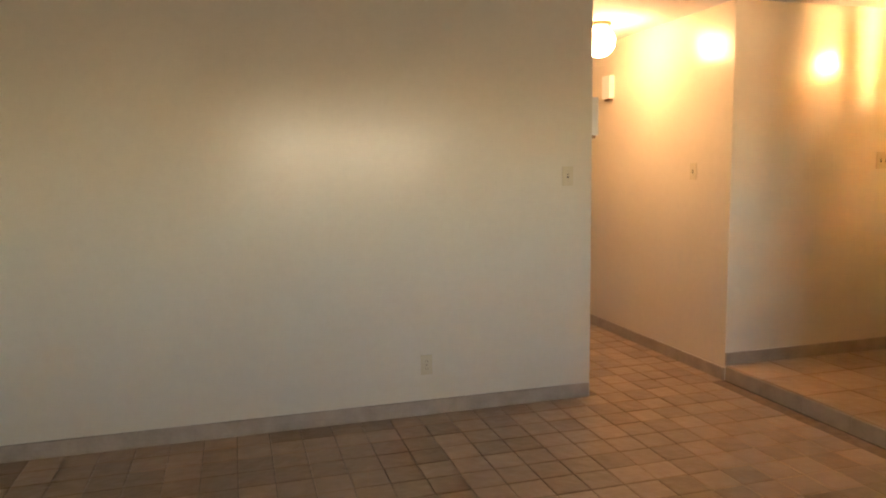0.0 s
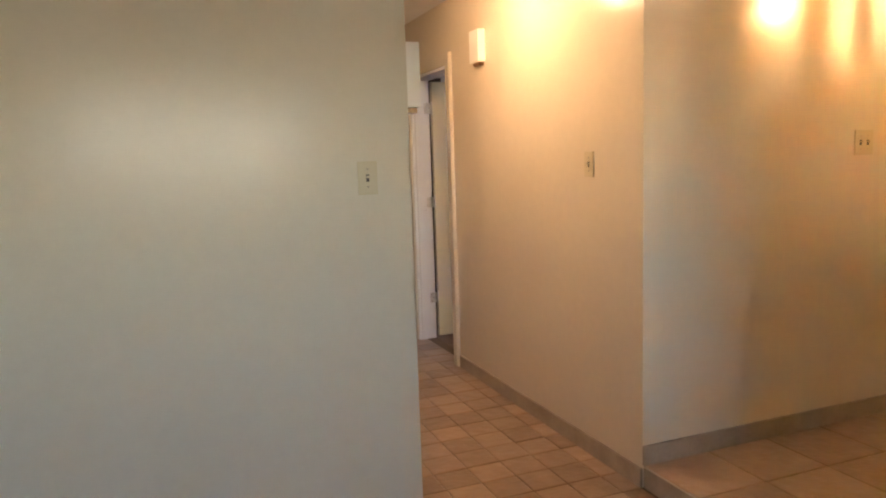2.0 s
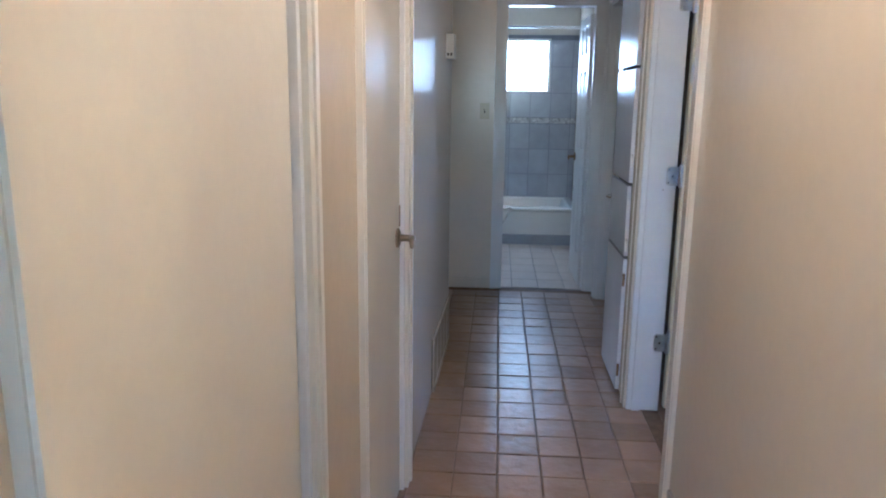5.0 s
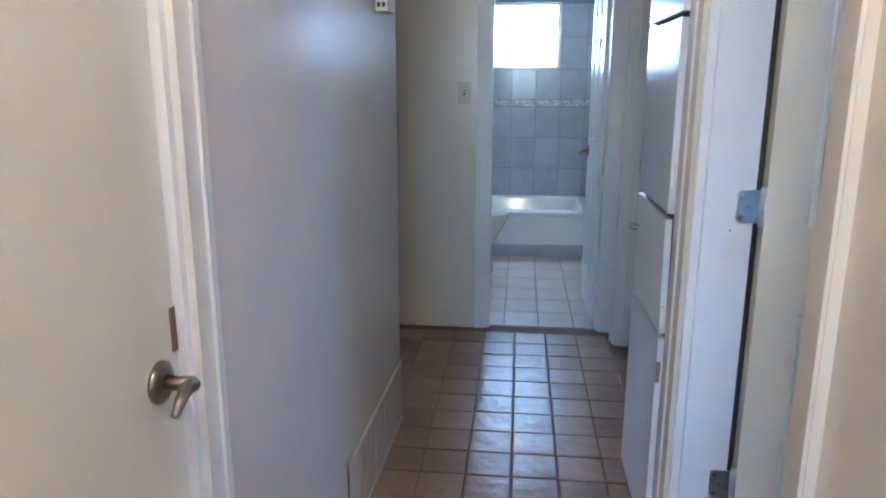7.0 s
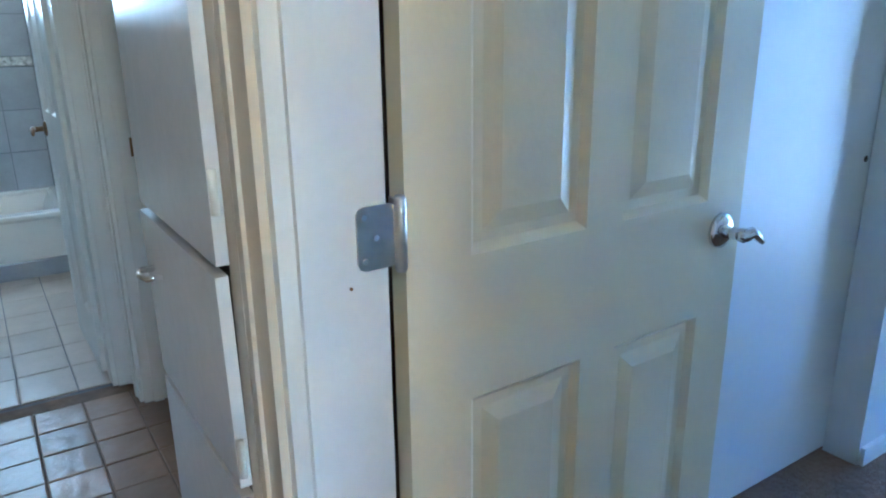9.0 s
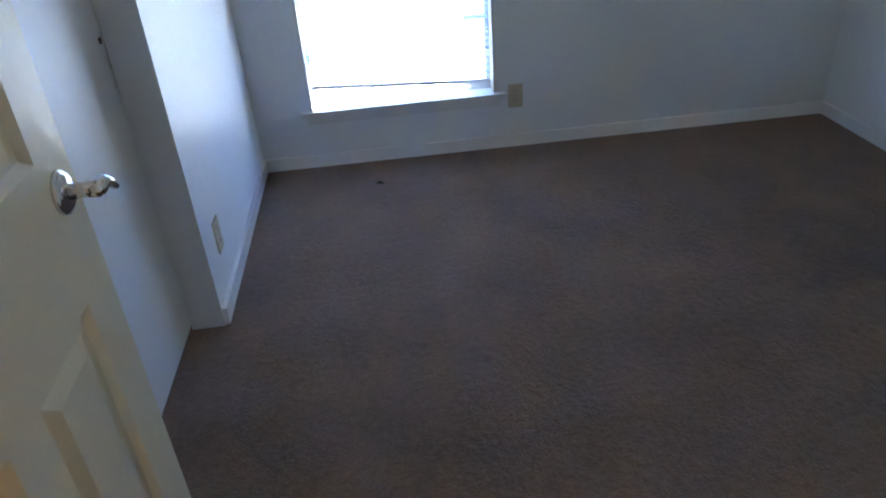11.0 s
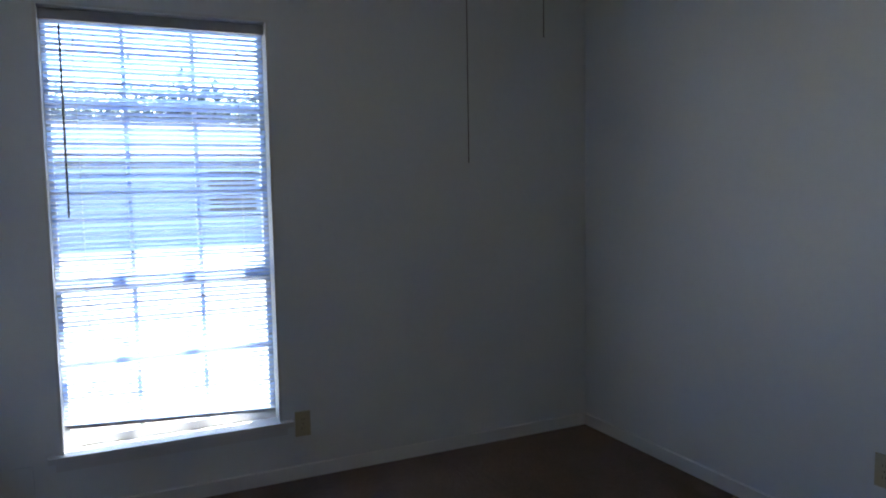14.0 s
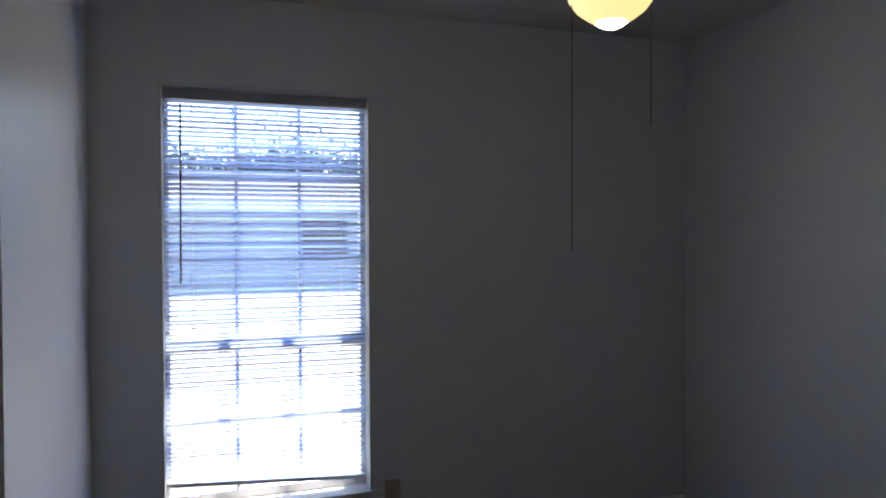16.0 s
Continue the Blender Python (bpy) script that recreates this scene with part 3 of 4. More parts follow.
part("housing", boxes((2.86, 2.895, YB - 0.03, YB, 2.29, 2.36), bevel=0.006), WHITE_PLASTIC, ob)

ob = thing("air_return_grille", "cream painted return air grille low on the wall", "vent")
# Dark sheet paints the shade between the grille panels.
part("backing", boxes((XL, XL + 0.003, 5.90, 6.70, 0.01, 0.27)), SHADOW_GAP, ob)
for nm, p in (("frame_rail", (5.90, 6.70, 0.25, 0.275)), ("frame_rail", (5.90, 6.70, 0.005, 0.03))):
    part(nm, boxes((XL + 0.003, XL + 0.014, *p), bevel=0.003), WALL_CREAM, ob)
for k in range(5):
    y = 5.905 + k * 0.16
    part("panel", boxes((XL + 0.003, XL + 0.010, y + 0.006, y + 0.150, 0.032, 0.248), bevel=0.002), WALL_CREAM, ob)

# ---- hallway lamps ----
def ceiling_globe(x, y, r, material, label):
    ob = thing("ceiling_light", label, "ceiling light", "hallway ceiling lights", at=(x, y, H))
    bm = bmesh.new()
    turned(bm, [(r * 0.55, -0.035), (r * 0.75, -0.02), (r * 0.8, 0.0)], 24)
    part("base", bm, BRONZE, ob, smooth=True)
    bm = bmesh.new()
    turned(bm, [(r * math.sin(a), -0.035 - r * 0.9 + r * math.cos(a)) for a in np.linspace(math.pi - 0.05, 0.55, 12)], 28)
    part("globe", bm, material, ob, "lit opal glass globe", True)
    return ob


ceiling_globe(2.42, 3.85, 0.11, LAMP_WARM, "lit warm opal ceiling globe in the hallway")
ceiling_globe(2.47, 7.05, 0.075, LAMP_FAR, "small lit opal ceiling globe before the bathroom")

ob = thing("pendant_lamp", "lit warm pendant lamp with fluted ribs above the raised floor", "pendant lamp", at=(4.30, 2.32, H))
bm = bmesh.new()
tube(bm, [(0, 0, 0), (0, 0, -0.12)], 0.008)
part("rod", bm, BRONZE, ob)
bm = bmesh.new()
turned(bm, [(0.016 * math.sin(a), -0.26 + 0.022 * math.cos(a)) for a in np.linspace(math.pi - 0.05, 0.2, 9)], 16)
part("bulb", bm, mat("lit_clear_bulb", (1, 0.9, 0.7), 0.3, emit=PENDANT, emit_color=(1.0, 0.66, 0.34)), ob, smooth=True)
for k in range(18):
    a = 2 * math.pi * (k + 0.3) / 18
    bm = bmesh.new()
    tube(bm, [(r * math.cos(a), r * math.sin(a), z) for r, z in ((0.06, -0.11), (0.12, -0.15), (0.135, -0.24), (0.125, -0.325))], [0.005, 0.010, 0.012, 0.019], 8)
    part("rib", bm, AMBER, ob)
bm = bmesh.new()
turned(bm, [(0.03, -0.40), (0.09, -0.375), (0.128, -0.33)], 28, cap=False)
turned(bm, [(0.002, -0.405), (0.03, -0.40)], 28)
part("bowl", bm, AMBER, ob, "amber glass bowl")
bm = bmesh.new()
turned(bm, [(0.065, -0.115), (0.03, -0.105), (0.012, -0.10)], 16)
part("cap", bm, BRONZE, ob)

# ---- bathroom ----
ob = thing("bathtub", "white enamelled built-in bathtub under grey wall tiles", "bathtub")
bm = bmesh.new()
x0, x1, y0, y1 = 1.62, 3.06, 9.60, 10.43
rings = []
for ix, iy0, iy1, z in ((0, 0.03, 0, 0.0), (0, 0.025, 0, 0.33), (0, 0.0, 0, 0.36), (0, 0, 0, 0.385), (0.012, 0.012, 0.012, 0.395), (0.07, 0.075, 0.05, 0.395), (0.09, 0.095, 0.07, 0.37), (0.17, 0.14, 0.12, 0.08)):
    z *= 0.69
    rings.append([bm.verts.new(p) for p in ((x0 + ix, y0 + iy0, z), (x1 - ix, y0 + iy0, z), (x1 - ix, y1 - iy1, z), (x0 + ix, y1 - iy1, z))])
for a, b in zip(rings, rings[1:]):
    for i in range(4):
        bm.faces.new((a[i], a[(i + 1) % 4], b[(i + 1) % 4], b[i]))
bm.faces.new(rings[-1])
bevelled(bm, 0.008, 3)
t = part("tub", bm, PORCELAIN, ob)
t.location.z = 0.095
part("tiled_kerb", boxes((1.61, 3.07, 9.595, 10.43, 0.0, 0.095), bevel=0.003), TILE_BATH, ob, "grey tiled kerb under the tub")

ob = thing("toilet", "white porcelain toilet beside the bathtub", "toilet", at=(1.665, 9.12, 0))
bm = bmesh.new()
for k, (r, z) in enumerate(((0.125, 0.0), (0.12, 0.08), (0.115, 0.18), (0.145, 0.27), (0.178, 0.34), (0.19, 0.385), (0.19, 0.40))):
    ring = [bm.verts.new((0.46 + 1.35 * r * math.cos(2 * math.pi * i / 24), r * math.sin(2 * math.pi * i / 24), z)) for i in range(24)]
    if k:
        for i in range(24):
            bm.faces.new((prev[i], prev[(i + 1) % 24], ring[(i + 1) % 24], ring[i]))
    prev = ring
bm.faces.new(prev)
part("bowl", bm, PORCELAIN, ob, smooth=True)
for nm, z0 in (("seat", 0.402), ("lid", 0.424)):
    bm = bmesh.new()
    lo = [bm.verts.new((0.46 + 0.275 * math.cos(2 * math.pi * i / 24), 0.20 * math.sin(2 * math.pi * i / 24), z0)) for i in range(24)]
    hi = [bm.verts.new((v.co.x, v.co.y, z0 + 0.018)) for v in lo]
    for i in range(24):
        bm.faces.new((lo[i], lo[(i + 1) % 24], hi[(i + 1) % 24], hi[i]))
    bm.faces.new(hi)
    bm.faces.new(lo[::-1])
    bevelled(bm, 0.005)
    part(nm, bm, PORCELAIN, ob)
part("tank", boxes((0.0, 0.19, -0.23, 0.23, 0.40, 0.74), bevel=0.02, segments=3), PORCELAIN, ob)
part("tank_lid", boxes((-0.005, 0.20, -0.24, 0.24, 0.74, 0.775), bevel=0.008), PORCELAIN, ob)

ob = thing("window_2", "small bathroom window with frosted panes that glow in place of daylight", "window", kind="structure")
for nm, p in (("frame_side", (2.20, 2.225, 1.475, 2.02)), ("frame_side", (2.765, 2.79, 1.475, 2.02)), ("frame_rail", (2.225, 2.765, 1.475, 1.495)), ("frame_rail", (2.225, 2.765, 1.995, 2.02)), ("mullion", (2.366, 2.378, 1.495, 1.995))):
    part(nm, boxes((p[0], p[1], 10.46, 10.50, p[2], p[3]), bevel=0.003), NICKEL, ob)
# The panes themselves glow as the sky behind them would.
for a, b in ((2.225, 2.366), (2.378, 2.765)):
    part("pane", boxes((a, b, 10.478, 10.484, 1.495, 1.995)), FROSTED, ob, "frosted glass pane glowing in place of the sky")
bm = bmesh.new()
tube(bm, [(1.6, 9.62, 2.06), (3.08, 9.62, 2.06)], 0.012, 12)
tagged(new("shower_rail", mesh_of("shower_rail", bm, CHROME, True)), "thin chrome shower curtain rail above the tub", "shower rail")

# ---- bedroom window and blind ----
WY0, WY1, WZ0, WZ1 = 4.816, 5.706, 0.28, 2.066
win = thing("window_1", "tall white double-hung window with divided panes", "window", kind="structure")
FX0, FX1 = BX1 + 0.075, BX1 + 0.115
def pane_frame(nm, y0, y1, z0, z1, x0=FX0, x1=FX1, parent=None):
    return part(nm, boxes((x0, x1, y0, y1, z0, z1), bevel=0.003), TRIM, parent or win)


for nm, p in (("window_frame", (WY0, WY0 + 0.035, WZ0, WZ1)), ("window_frame", (WY1 - 0.035, WY1, WZ0, WZ1)), ("window_frame", (WY0 + 0.035, WY1 - 0.035, WZ1 - 0.035, WZ1)), ("window_frame", (WY0 + 0.035, WY1 - 0.035, WZ0, WZ0 + 0.04)), ("meeting_rail", (WY0 + 0.035, WY1 - 0.035, 0.935, 0.985))):
    pane_frame(nm, *p)
gy = [WY0 + 0.035 + (WY1 - WY0 - 0.07) * k / 3 for k in range(4)]
for z0, z1, rows_n in ((WZ0 + 0.04, 0.935, 2), (0.985, WZ1 - 0.035, 3)):
    gz = [z0 + (z1 - z0) * k / rows_n for k in range(rows_n + 1)]
    for k in (1, 2):
        pane_frame("glazing_bar", gy[k] - 0.008, gy[k] + 0.008, z0, z1, FX0 + 0.008, FX1 - 0.008)
    for k in range(1, rows_n):
        for j in range(3):
            pane_frame("glazing_bar", gy[j] + (0.008 if j else 0), gy[j + 1] - (0.008 if j < 2 else 0), gz[k] - 0.008, gz[k] + 0.008, FX0 + 0.008, FX1 - 0.008)
    p = part("pane", boxes((FX0 + 0.016, FX0 + 0.020, WY0 + 0.035, WY1 - 0.035, z0, z1)), GLASS, win, "clear glass panes")
    p.visible_shadow = False
part("window_sill", boxes((BX1 - 0.035, FX0, WY0 - 0.045, WY1 + 0.045, WZ0 - 0.022, WZ0 + 0.002), bevel=0.004), TRIM, win, "white painted sill")
part("apron", boxes((BX1 - 0.012, BX1 + 0.0, WY0 - 0.02, WY1 + 0.02, WZ0 - 0.062, WZ0 - 0.022), bevel=0.003), TRIM, win)
for y0, y1 in ((WY0, WY0 + 0.012), (WY1 - 0.012, WY1)):
    part("reveal", boxes((BX1 - 0.004, FX0, y0, y1, WZ0 + 0.002, WZ1), bevel=0.002), TRIM, win)
part("reveal", boxes((BX1 - 0.004, FX0, WY0 + 0.012, WY1 - 0.012, WZ1 - 0.012, WZ1), bevel=0.002), TRIM, win)

blind = thing("mini_blind", "white horizontal mini blind with uneven half-open slats", "window blind")
part("head_rail", boxes((BX1 + 0.032, BX1 + 0.068, WY0 + 0.014, WY1 - 0.014, 2.008, 2.050), bevel=0.003), mat("grey_head_rail", (0.35, 0.35, 0.37), 0.5), blind, "grey head rail")
rng = random.Random(5)
bmS = bmesh.new()
SW = 0.0125
prev = None
for k in range(7):
    a = -1 + 2 * k / 6
    row = [bmS.verts.new((SW * a, y, 0.003 * (1 - a * a))) for y in (WY0 + 0.018, (WY0 + WY1) / 2, WY1 - 0.018)]
    if prev:
        for j in range(2):
            bmS.faces.new((prev[j], prev[j + 1], row[j + 1], row[j]))
    prev = row
bmesh.ops.solidify(bmS, geom=bmS.faces[:], thickness=0.0006)
slat_mesh = mesh_of("slat", bmS, SLAT, True)
z = 1.998
def sag(m, z):
    """The lowest slats hang askew, higher towards the wand's side."""
    mid_y = (WY0 + WY1) / 2
    return pose(0, mid_y, z, 3.4 * min(1.0, max(0.0, (0.62 - z) / 0.25)), 0, 0) @ pose(0, -mid_y, -z) @ m


while z > 0.375:
    s = new("slat", slat_mesh)
    s.parent = blind
    tilt = (28 if z > 1.13 else 31) + rng.uniform(-0.7, 0.7)
    if 1.0 < z < 1.13:
        tilt += rng.uniform(-2, 2)
    s.matrix_local = sag(pose(BX1 + 0.050, 0, z, rng.uniform(-0.04, 0.04), tilt, 0), z)
    z -= 0.0205
part("bottom_rail", boxes((BX1 + 0.038, BX1 + 0.062, WY0 + 0.018, WY1 - 0.018, 0.346, 0.362), bevel=0.003), TRIM, blind).matrix_local = sag(Matrix.Identity(4), 0.354)
for y in (WY0 + 0.13, WY1 - 0.13):
    bm = bmesh.new()
    tube(bm, [(BX1 + 0.036, y, 2.0), (BX1 + 0.036, y, 0.36)], 0.0012, 6)
    part("ladder_cord", bm, TRIM, blind)
bm = bmesh.new()
tube(bm, [(BX1 + 0.028, WY1 - 0.085, 1.99), (BX1 - 0.006, WY1 - 0.082, 1.235)], 0.0042, 8)
part("tilt_wand", bm, WAND, blind, "dark hanging tilt wand")

# East eave shades the blind; the unseen south slab is added to block daylight.
solid("eave_and_sun_block", boxes((6.2, 6.565, -6.4, 10.7, 2.50, 2.62), (-3.4, 6.2, -6.4, -3.33, 2.50, 2.62), bevel=0.01), TRIM, "white painted roof eave, with an added unseen porch slab shading the living room window", "roof eave")

# ---- closet ----
ob = thing("closet_door", "flat white sliding closet door with a finger hole", "closet door")
part("leaf", boxes((3.90, 4.80, 6.084, 6.115, 0.01, 2.03), bevel=0.002), WALL_BED, ob)
bm = bmesh.new()
tube(bm, [(4.755, 6.0815, 0.965), (4.755, 6.0795, 0.965)], 0.009, 16)
part("finger_pull", bm, PLATE_DARK, ob)
ob = thing("closet_door", "flat white sliding closet door behind the open door", "closet door")
part("leaf", boxes((3.05, 3.95, 6.120, 6.150, 0.01, 2.03), bevel=0.002), WALL_BED, ob)
solid("wall_closet_header", boxes((BX0, 4.78, 6.0, 6.12, 2.03, H)), WALL_BED, "white painted wall above the closet", "wall")

# ---- ceiling fan ----
FX, FY = 4.515, 4.535
fan = thing("ceiling_fan", "brass ceiling fan with walnut blades and a lit cream globe", "ceiling fan", at=(FX, FY, 0.04))
bm = bmesh.new()
turned(bm, [(0.03, 2.35), (0.065, 2.37), (0.07, H - 0.04)], 24)
part("canopy", bm, BRONZE, fan, smooth=True)
bm = bmesh.new()
turned(bm, [(0.055, 2.155), (0.09, 2.165), (0.10, 2.20), (0.11, 2.22), (0.11, 2.30), (0.08, 2.33), (0.03, 2.345), (0.02, 2.36)], 32)
part("motor_housing", bm, BRONZE, fan, smooth=True)
for k in range(16):
    a = 2 * math.pi * k / 16
    bm = bmesh.new()
    tube(bm, [(0.072 * math.cos(a), 0.072 * math.sin(a), 2.161), (0.078 * math.cos(a), 0.078 * math.sin(a), 2.155)], 0.010, 8)
    part("vent_ring", bm, PLATE_DARK, fan)
bm = bmesh.new()
turned(bm, [(0.068, 2.078), (0.045, 2.095), (0.04, 2.10), (0.04, 2.15), (0.05, 2.156)], 24)
part("light_fitter", bm, BRONZE, fan, smooth=True)
bm = bmesh.new()
turned(bm, [(0.018, 1.922), (0.034, 1.930), (0.060, 1.945), (0.088, 1.966), (0.109, 1.995), (0.114, 2.022), (0.104, 2.050), (0.072, 2.072), (0.060, 2.078)], 32)
g = part("globe", bm, GLOBE_FAN, fan, "lit cream schoolhouse glass globe", True)
bm = bmesh.new()
turned(bm, [(0.012, 1.9185), (0.030, 1.926), (0.046, 1.9375), (0.0465, 1.9385)], 28)
part("bulb_glow", bm, BULB_FAN, g, smooth=True)
blade = bmesh.new()
pts = [(0.17, -0.045), (0.30, -0.058), (0.50, -0.066), (0.57, -0.060), (0.60, -0.035), (0.60, 0.035), (0.57, 0.060), (0.50, 0.066), (0.30, 0.058), (0.17, 0.045)]
lo = [blade.verts.new((x, y, 0)) for x, y in pts]
hi = [blade.verts.new((x, y, 0.007)) for x, y in pts]
for i in range(len(pts)):
    blade.faces.new((lo[i], lo[(i + 1) % len(pts)], hi[(i + 1) % len(pts)], hi[i]))
blade.faces.new(hi)
blade.faces.new(lo[::-1])
blade_mesh = mesh_of("blade", blade, WOOD_DARK)
for k in range(5):
    a = 72 * k + BLADE_TURN
    b = new("blade", blade_mesh)
    b.parent = fan
    b.matrix_local = pose(0, 0, 2.20, 0, 0, a) @ pose(0, 0, 0, 12, 0, 0)
    bm = bmesh.new()
    tube(bm, [(0.10, 0, -0.005), (0.15, 0, -0.006), (0.23, 0, -0.004)], [0.014, 0.010, 0.016], 8)
    part("blade_iron", bm, BRONZE, b)
for nm, dx, dy, z0, z1 in CHAINS:
    bm = bmesh.new()
    tube(bm, [(dx, dy, z0), (dx, dy, z1)], 0.0013, 6)
    part(nm, bm, CHAIN, fan)

# ---- the hallway's west side stands slightly out of square ----
skew = Matrix.Translation((XL, YA, 0)) @ pose(0, 0, 0, 0, 0, -1.4) @ Matrix.Translation((-XL, -YA, 0))
for nm in ("wall_hall_west", "door_frame_5", "door_frame_6", "door_2", "door_3", "door_chime", "thermostat", "air_return_grille"):
    o = bpy.data.objects[nm]
    o.matrix_world = skew @ o.matrix_world

# ---- living room window, seen as a sheen on the wall ----
ob = thing("window_3", "high living room window with bright sky behind", "window", kind="structure")
for nm, p in (("window_frame", (0.05, 0.09, 1.25, 2.15)), ("window_frame", (2.71, 2.75, 1.25, 2.15)), ("window_frame", (0.09, 2.71, 1.25, 1.29)), ("window_frame", (0.09, 2.71, 2.11, 2.15)), ("mullion", (1.38, 1.42, 1.29, 2.11))):
    part(nm, boxes((p[0], p[1], -3.29, -3.24, p[2], p[3]), bevel=0.003), TRIM, ob)
p = part("pane", boxes((0.09, 2.71, -3.268, -3.264, 1.29, 2.11)), GLASS, ob)
p.visible_shadow = False
sky_lamp = bpy.data.lights.new("window_daylight", "AREA")
sky_lamp.shape, sky_lamp.size, sky_lamp.size_y, sky_lamp.energy, sky_lamp.color = "RECTANGLE", 2.60, 0.80, LIVING_W, (1.0, 0.97, 0.90)
new("window_daylight", sky_lamp).matrix_world = look((1.40, -3.30, 1.70), (1.40, 0, 1.70))

# ---- outside ----
house = thing("neighbour_house", "blue-grey stucco house across the yard", "house", at=(24, 3, -0.16))
part("wall", boxes((0, 7, -9, 8, 0, 2.35)), STUCCO, house)
bm = bmesh.new()
v = [bm.verts.new(p) for p in ((-0.5, -9.5, 2.35), (7.5, -9.5, 2.35), (7.5, 8.5, 2.35), (-0.5, 8.5, 2.35), (3.5, -9.5, 3.75), (3.5, 8.5, 3.75))]
for f in ((0, 1, 4), (3, 5, 2), (0, 4, 5, 3), (1, 2, 5, 4), (0, 3, 2, 1)):
    bm.faces.new([v[i] for i in f])
part("roof", bm, ROOF, house)
for y in (-6, -1.5, 4):
    part("window", boxes((-0.03, 0.02, y, y + 1.3, 0.9, 2.1), bevel=0.01), PLATE_DARK, house)


def tree(x, y, h, seed):
    ob = thing("tree", "leafy green shade tree in the yard", "tree", "yard trees", at=(x, y, -0.16))
    r = random.Random(seed)
    bm = bmesh.new()
    tube(bm, [(0, 0, 0), (0.05, 0.03, h * 0.3), (0.0, 0.1, h * 0.6), (0.1, 0.1, h * 0.85)], [0.16, 0.13, 0.09, 0.03], 10)
    for k in range(6):
        a = k * 1.05 + r.uniform(0, 0.6)
        z = h * (0.35 + 0.07 * k)
        tube(bm, [(0.03, 0.06, z), (0.9 * math.cos(a), 0.9 * math.sin(a), z + 0.5), (1.6 * math.cos(a), 1.6 * math.sin(a), z + 0.7)], [0.06, 0.04, 0.015], 6)
    part("trunk", bm, BARK, ob)
    verts, faces = [], []
    for k in range(13000):
        a, u, w = r.uniform(0, 6.283), r.gauss(0, 1), r.gauss(0, 1)
        rad = 2.9 * math.sqrt(r.random()) * (0.75 + 0.25 * math.sin(3 * a + seed))
        c = Vector((rad * math.cos(a), rad * math.sin(a), h * 0.56 + w * h * 0.17))
        d = Vector((r.gauss(0, 1), r.gauss(0, 1), r.gauss(0, 1))).normalized() * 0.17
        e = Vector((r.gauss(0, 1), r.gauss(0, 1), r.gauss(0, 1))).normalized() * 0.09
        i = len(verts)
        verts += [c - d, c + e, c + d, c - e]
        faces.append((i, i + 1, i + 2, i + 3))
    me = bpy.data.meshes.new("crown")
    me.from_pydata([tuple(v) for v in verts], [], faces)
    me.materials.append(LEAF)
    o = new("crown", me)
    o.parent = ob


for ty, th, ts in ((-2.0, 6.4, 2), (1.6, 6.9, 3), (5.0, 6.2, 7), (8.6, 6.8, 11)):
    tree(40.0 + 0.4 * ts, ty, th, ts)


# ---- tiles: last, many pieces ----
def tile_mesh(w, d, h, material, edge=0.004):
    bm = bmesh.new()
    lo = [bm.verts.new((x, y, 0)) for x, y in ((0, 0), (w, 0), (w, d), (0, d))]
    hi = [bm.verts.new((x, y, h - edge * 0.6)) for x, y in ((0, 0), (w, 0), (w, d), (0, d))]
    top = [bm.verts.new((x, y, h)) for x, y in ((edge, edge), (w - edge, edge), (w - edge, d - edge), (edge, d - edge))]
    for a, b in ((lo, hi), (hi, top)):
        for i in range(4):
            bm.faces.new((a[i], a[(i + 1) % 4], b[(i + 1) % 4], b[i]))
    bm.faces.new(top)
    return mesh_of("tile", bm, material)


P, G = 0.1665, 0.0040
floor = bpy.data.objects["floor"]
tm = tile_mesh(P - G, P - G, 0.008, TILE)
rng = random.Random(11)
X0, Y0 = 2.47 - 3 * P, 6.50 - 21 * P


def slope(r):
    return r.uniform(-0.35, 0.35)


far_v, far_f, count = [], [], 0
for i in range(-31, 15):
    for j in range(-26, 30):
        x, y = X0 + i * P, Y0 + j * P
        if y + P > YB + 0.02 or (y < YA and x + P > XR) or (y >= YA - 0.01 and (x < (XL - 0.10 if y < 6.70 else 0.6) or x > (XR - 0.02 if y < 6.60 else 4.4))) or x < -3.2 or y < -1.5:
            continue
        hall = y >= YA - 0.3 and x > XL - 0.1
        if (hall or (x > 0.9 and y > 1.6)) and count < 300:
            o = new("tile", tm)
            o.parent = floor
            o.matrix_local = pose(x, y, -0.008 + rng.uniform(-0.0008, 0.0008), slope(rng), slope(rng), 0)
            count += 1
        else:
            b = len(far_v)
            for z, e in ((-0.008, 0), (0.0 - 0.002, 0), (0.0, 0.004)):
                dz = rng.uniform(-0.0006, 0.0006)
                far_v += [(x + e, y + e, z + dz), (x + P - G - e, y + e, z + dz), (x + P - G - e, y + P - G - e, z + dz), (x + e, y + P - G - e, z + dz)]
            for s in (0, 4):
                far_f += [(b + s + k, b + s + (k + 1) % 4, b + s + 4 + (k + 1) % 4, b + s + 4 + k) for k in range(4)]
            far_f.append((b + 8, b + 9, b + 10, b + 11))
me = bpy.data.meshes.new("tiles")
me.from_pydata(far_v, [], far_f)
me.materials.append(TILE)
o = new("tiles", me)
o.parent = floor
o["kind"] = "stuff"

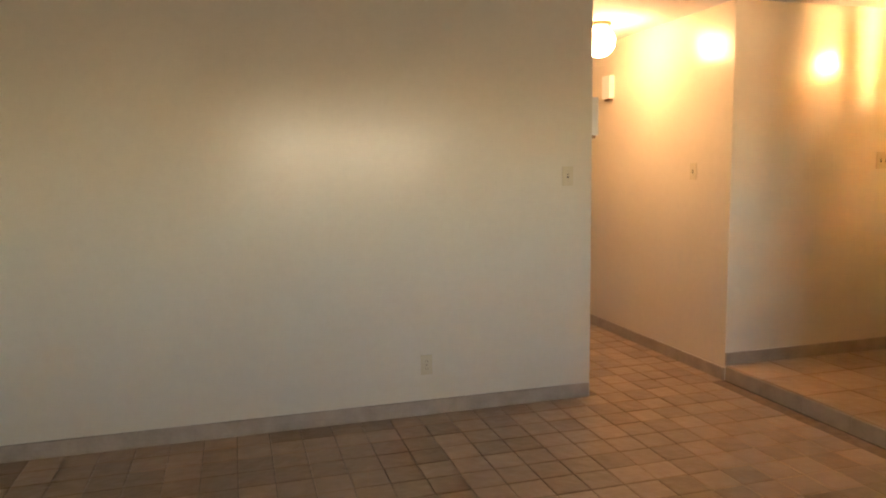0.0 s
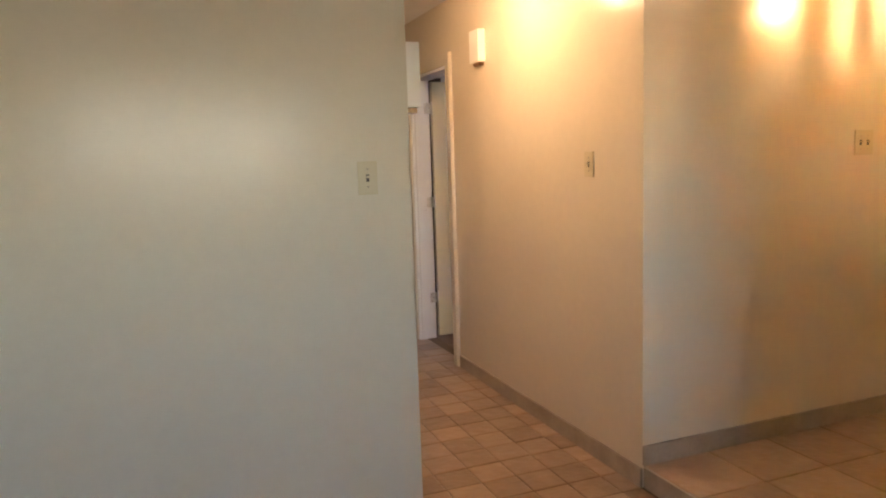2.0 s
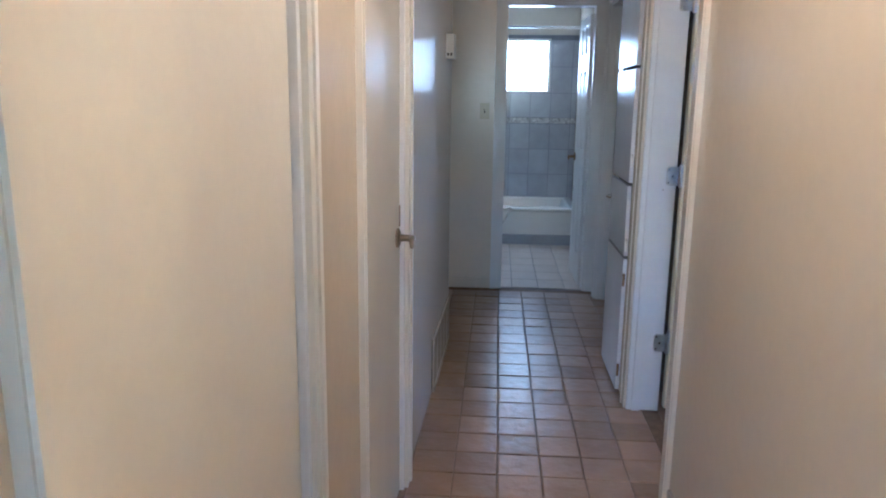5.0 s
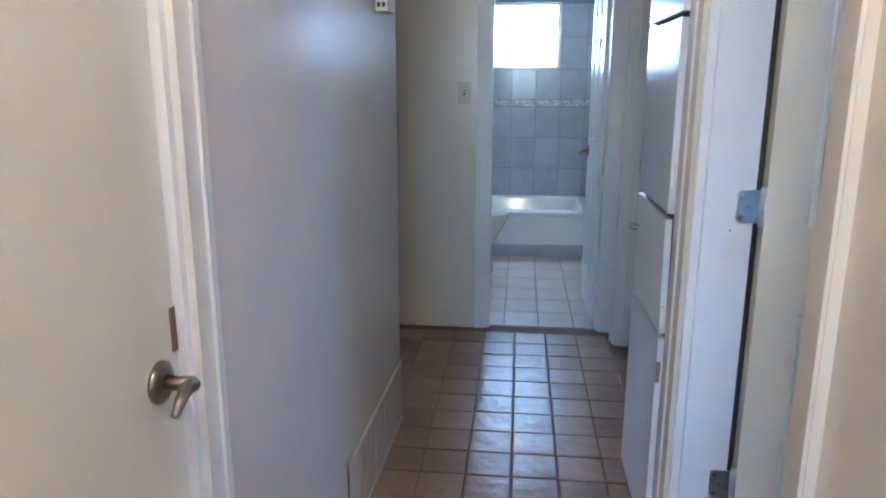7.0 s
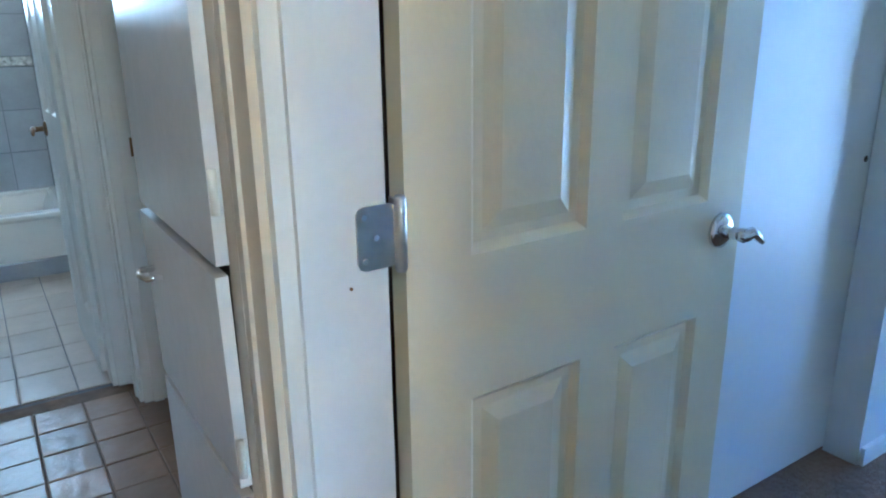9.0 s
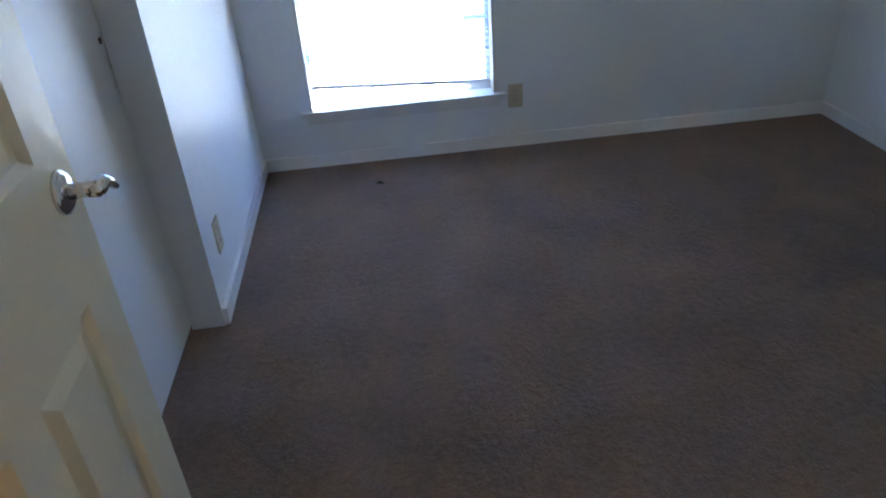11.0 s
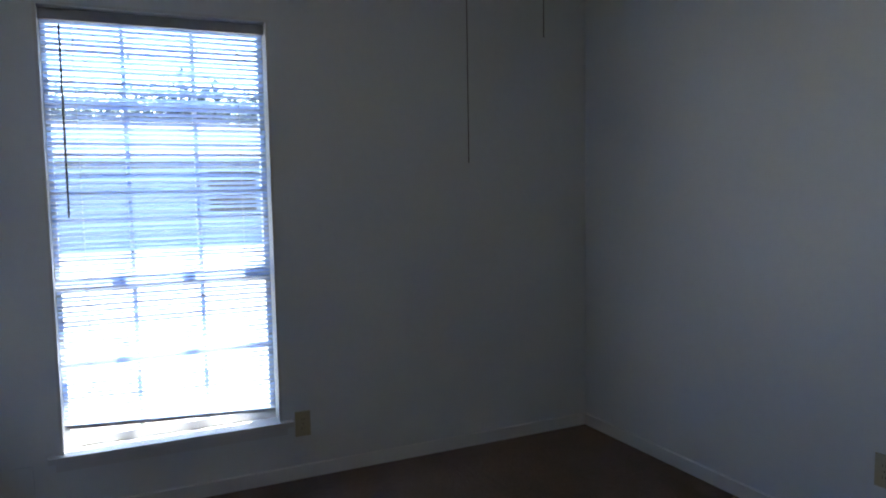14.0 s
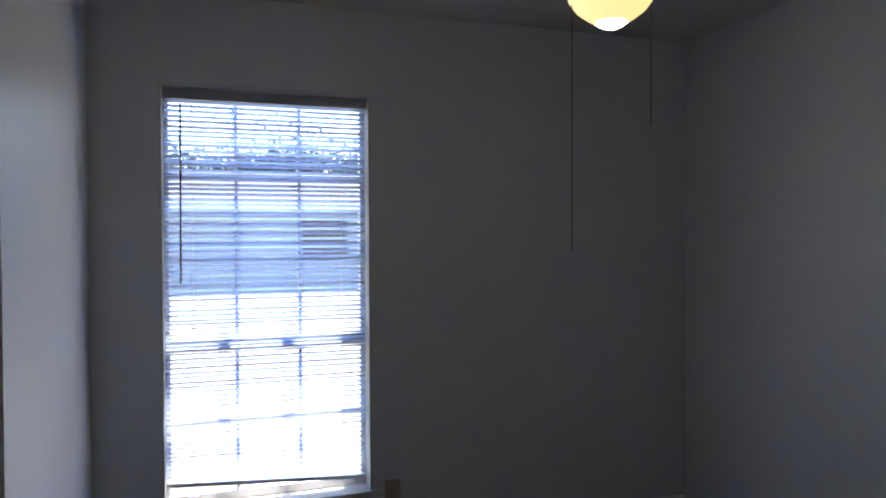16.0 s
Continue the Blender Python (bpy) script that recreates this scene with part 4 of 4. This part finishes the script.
P2 = 0.333
tm2 = tile_mesh(P2 - G, P2 - G, 0.008, TILE)
for i in range(9):
    for j in range(6):
        o = new("tile", tm2)
        o.parent = raised
        o.matrix_local = pose(XR + 0.012 + i * P2, YA - (j + 1) * P2, 0.092, slope(rng) * 0.3, slope(rng) * 0.3, 0)
riser = tile_mesh(P2 - G, 0.094, 0.010, BASE_TAUPE)
for j in range(4):
    o = new("riser_tile", riser)
    o.parent = raised
    o.matrix_local = pose(XR + 0.012, YA - j * P2 - 0.003, 0.0, 90, 0, -90)

tb = tile_mesh(0.200 - 0.004, 0.255 - 0.004, 0.008, TILE_BATHFLOOR)
for i in range(8):
    for j in range(7):
        o = new("tile", tb)
        o.parent = floor_bath
        o.matrix_local = pose(2.505 - 5 * 0.2 + i * 0.2 + 0.1, YB + 0.045 + j * 0.255, -0.008, 0, 0, 0)

back = thing("tiled_back_wall", "glazed grey tiles with a patterned border above the tub", "wall tiles", kind="structure")
part("grout", boxes((1.6, 3.08, 10.440, 10.449, 0.20, 1.473), (1.6, 2.198, 10.440, 10.449, 1.473, 2.06), (2.792, 3.08, 10.440, 10.449, 1.473, 2.06), (2.198, 2.792, 10.440, 10.449, 2.022, 2.06)), GROUT_BATH, back)
TW, TH = 0.213, 0.268
rows = [(1.150 - TH * (k + 1), TH) for k in range(4)] + [(1.215, 0.255), (1.470, 0.27), (1.740, 0.27)]
for zb, hh in rows:
    for i in range(-5, 3):
        x = 2.60 + i * TW
        x0, x1 = max(x, 1.602), min(x + TW - 0.004, 3.078)
        if x1 - x0 < 0.01:
            continue
        if zb > 1.4:
            if x0 >= 2.19 and x1 <= 2.80:
                continue
            if x0 < 2.198 < x1:
                x1 = 2.196
            if x0 < 2.792 < x1:
                x0 = 2.794
        o = new("tile", tile_mesh(x1 - x0, hh - 0.004, 0.008, TILE_BATH, 0.002))
        o.parent = back
        o.matrix_local = pose(x0, 10.440, zb, 90, 0, 0)
for i in range(-5, 3):
    x = 2.60 + i * TW
    x0, x1 = max(x, 1.602), min(x + TW - 0.004, 3.078)
    if x1 - x0 > 0.01:
        o = new("border_tile", tile_mesh(x1 - x0, 0.058, 0.012, TILE_BAND, 0.004))
        o.parent = back
        o.matrix_local = pose(x0, 10.440, 1.153, 90, 0, 0)
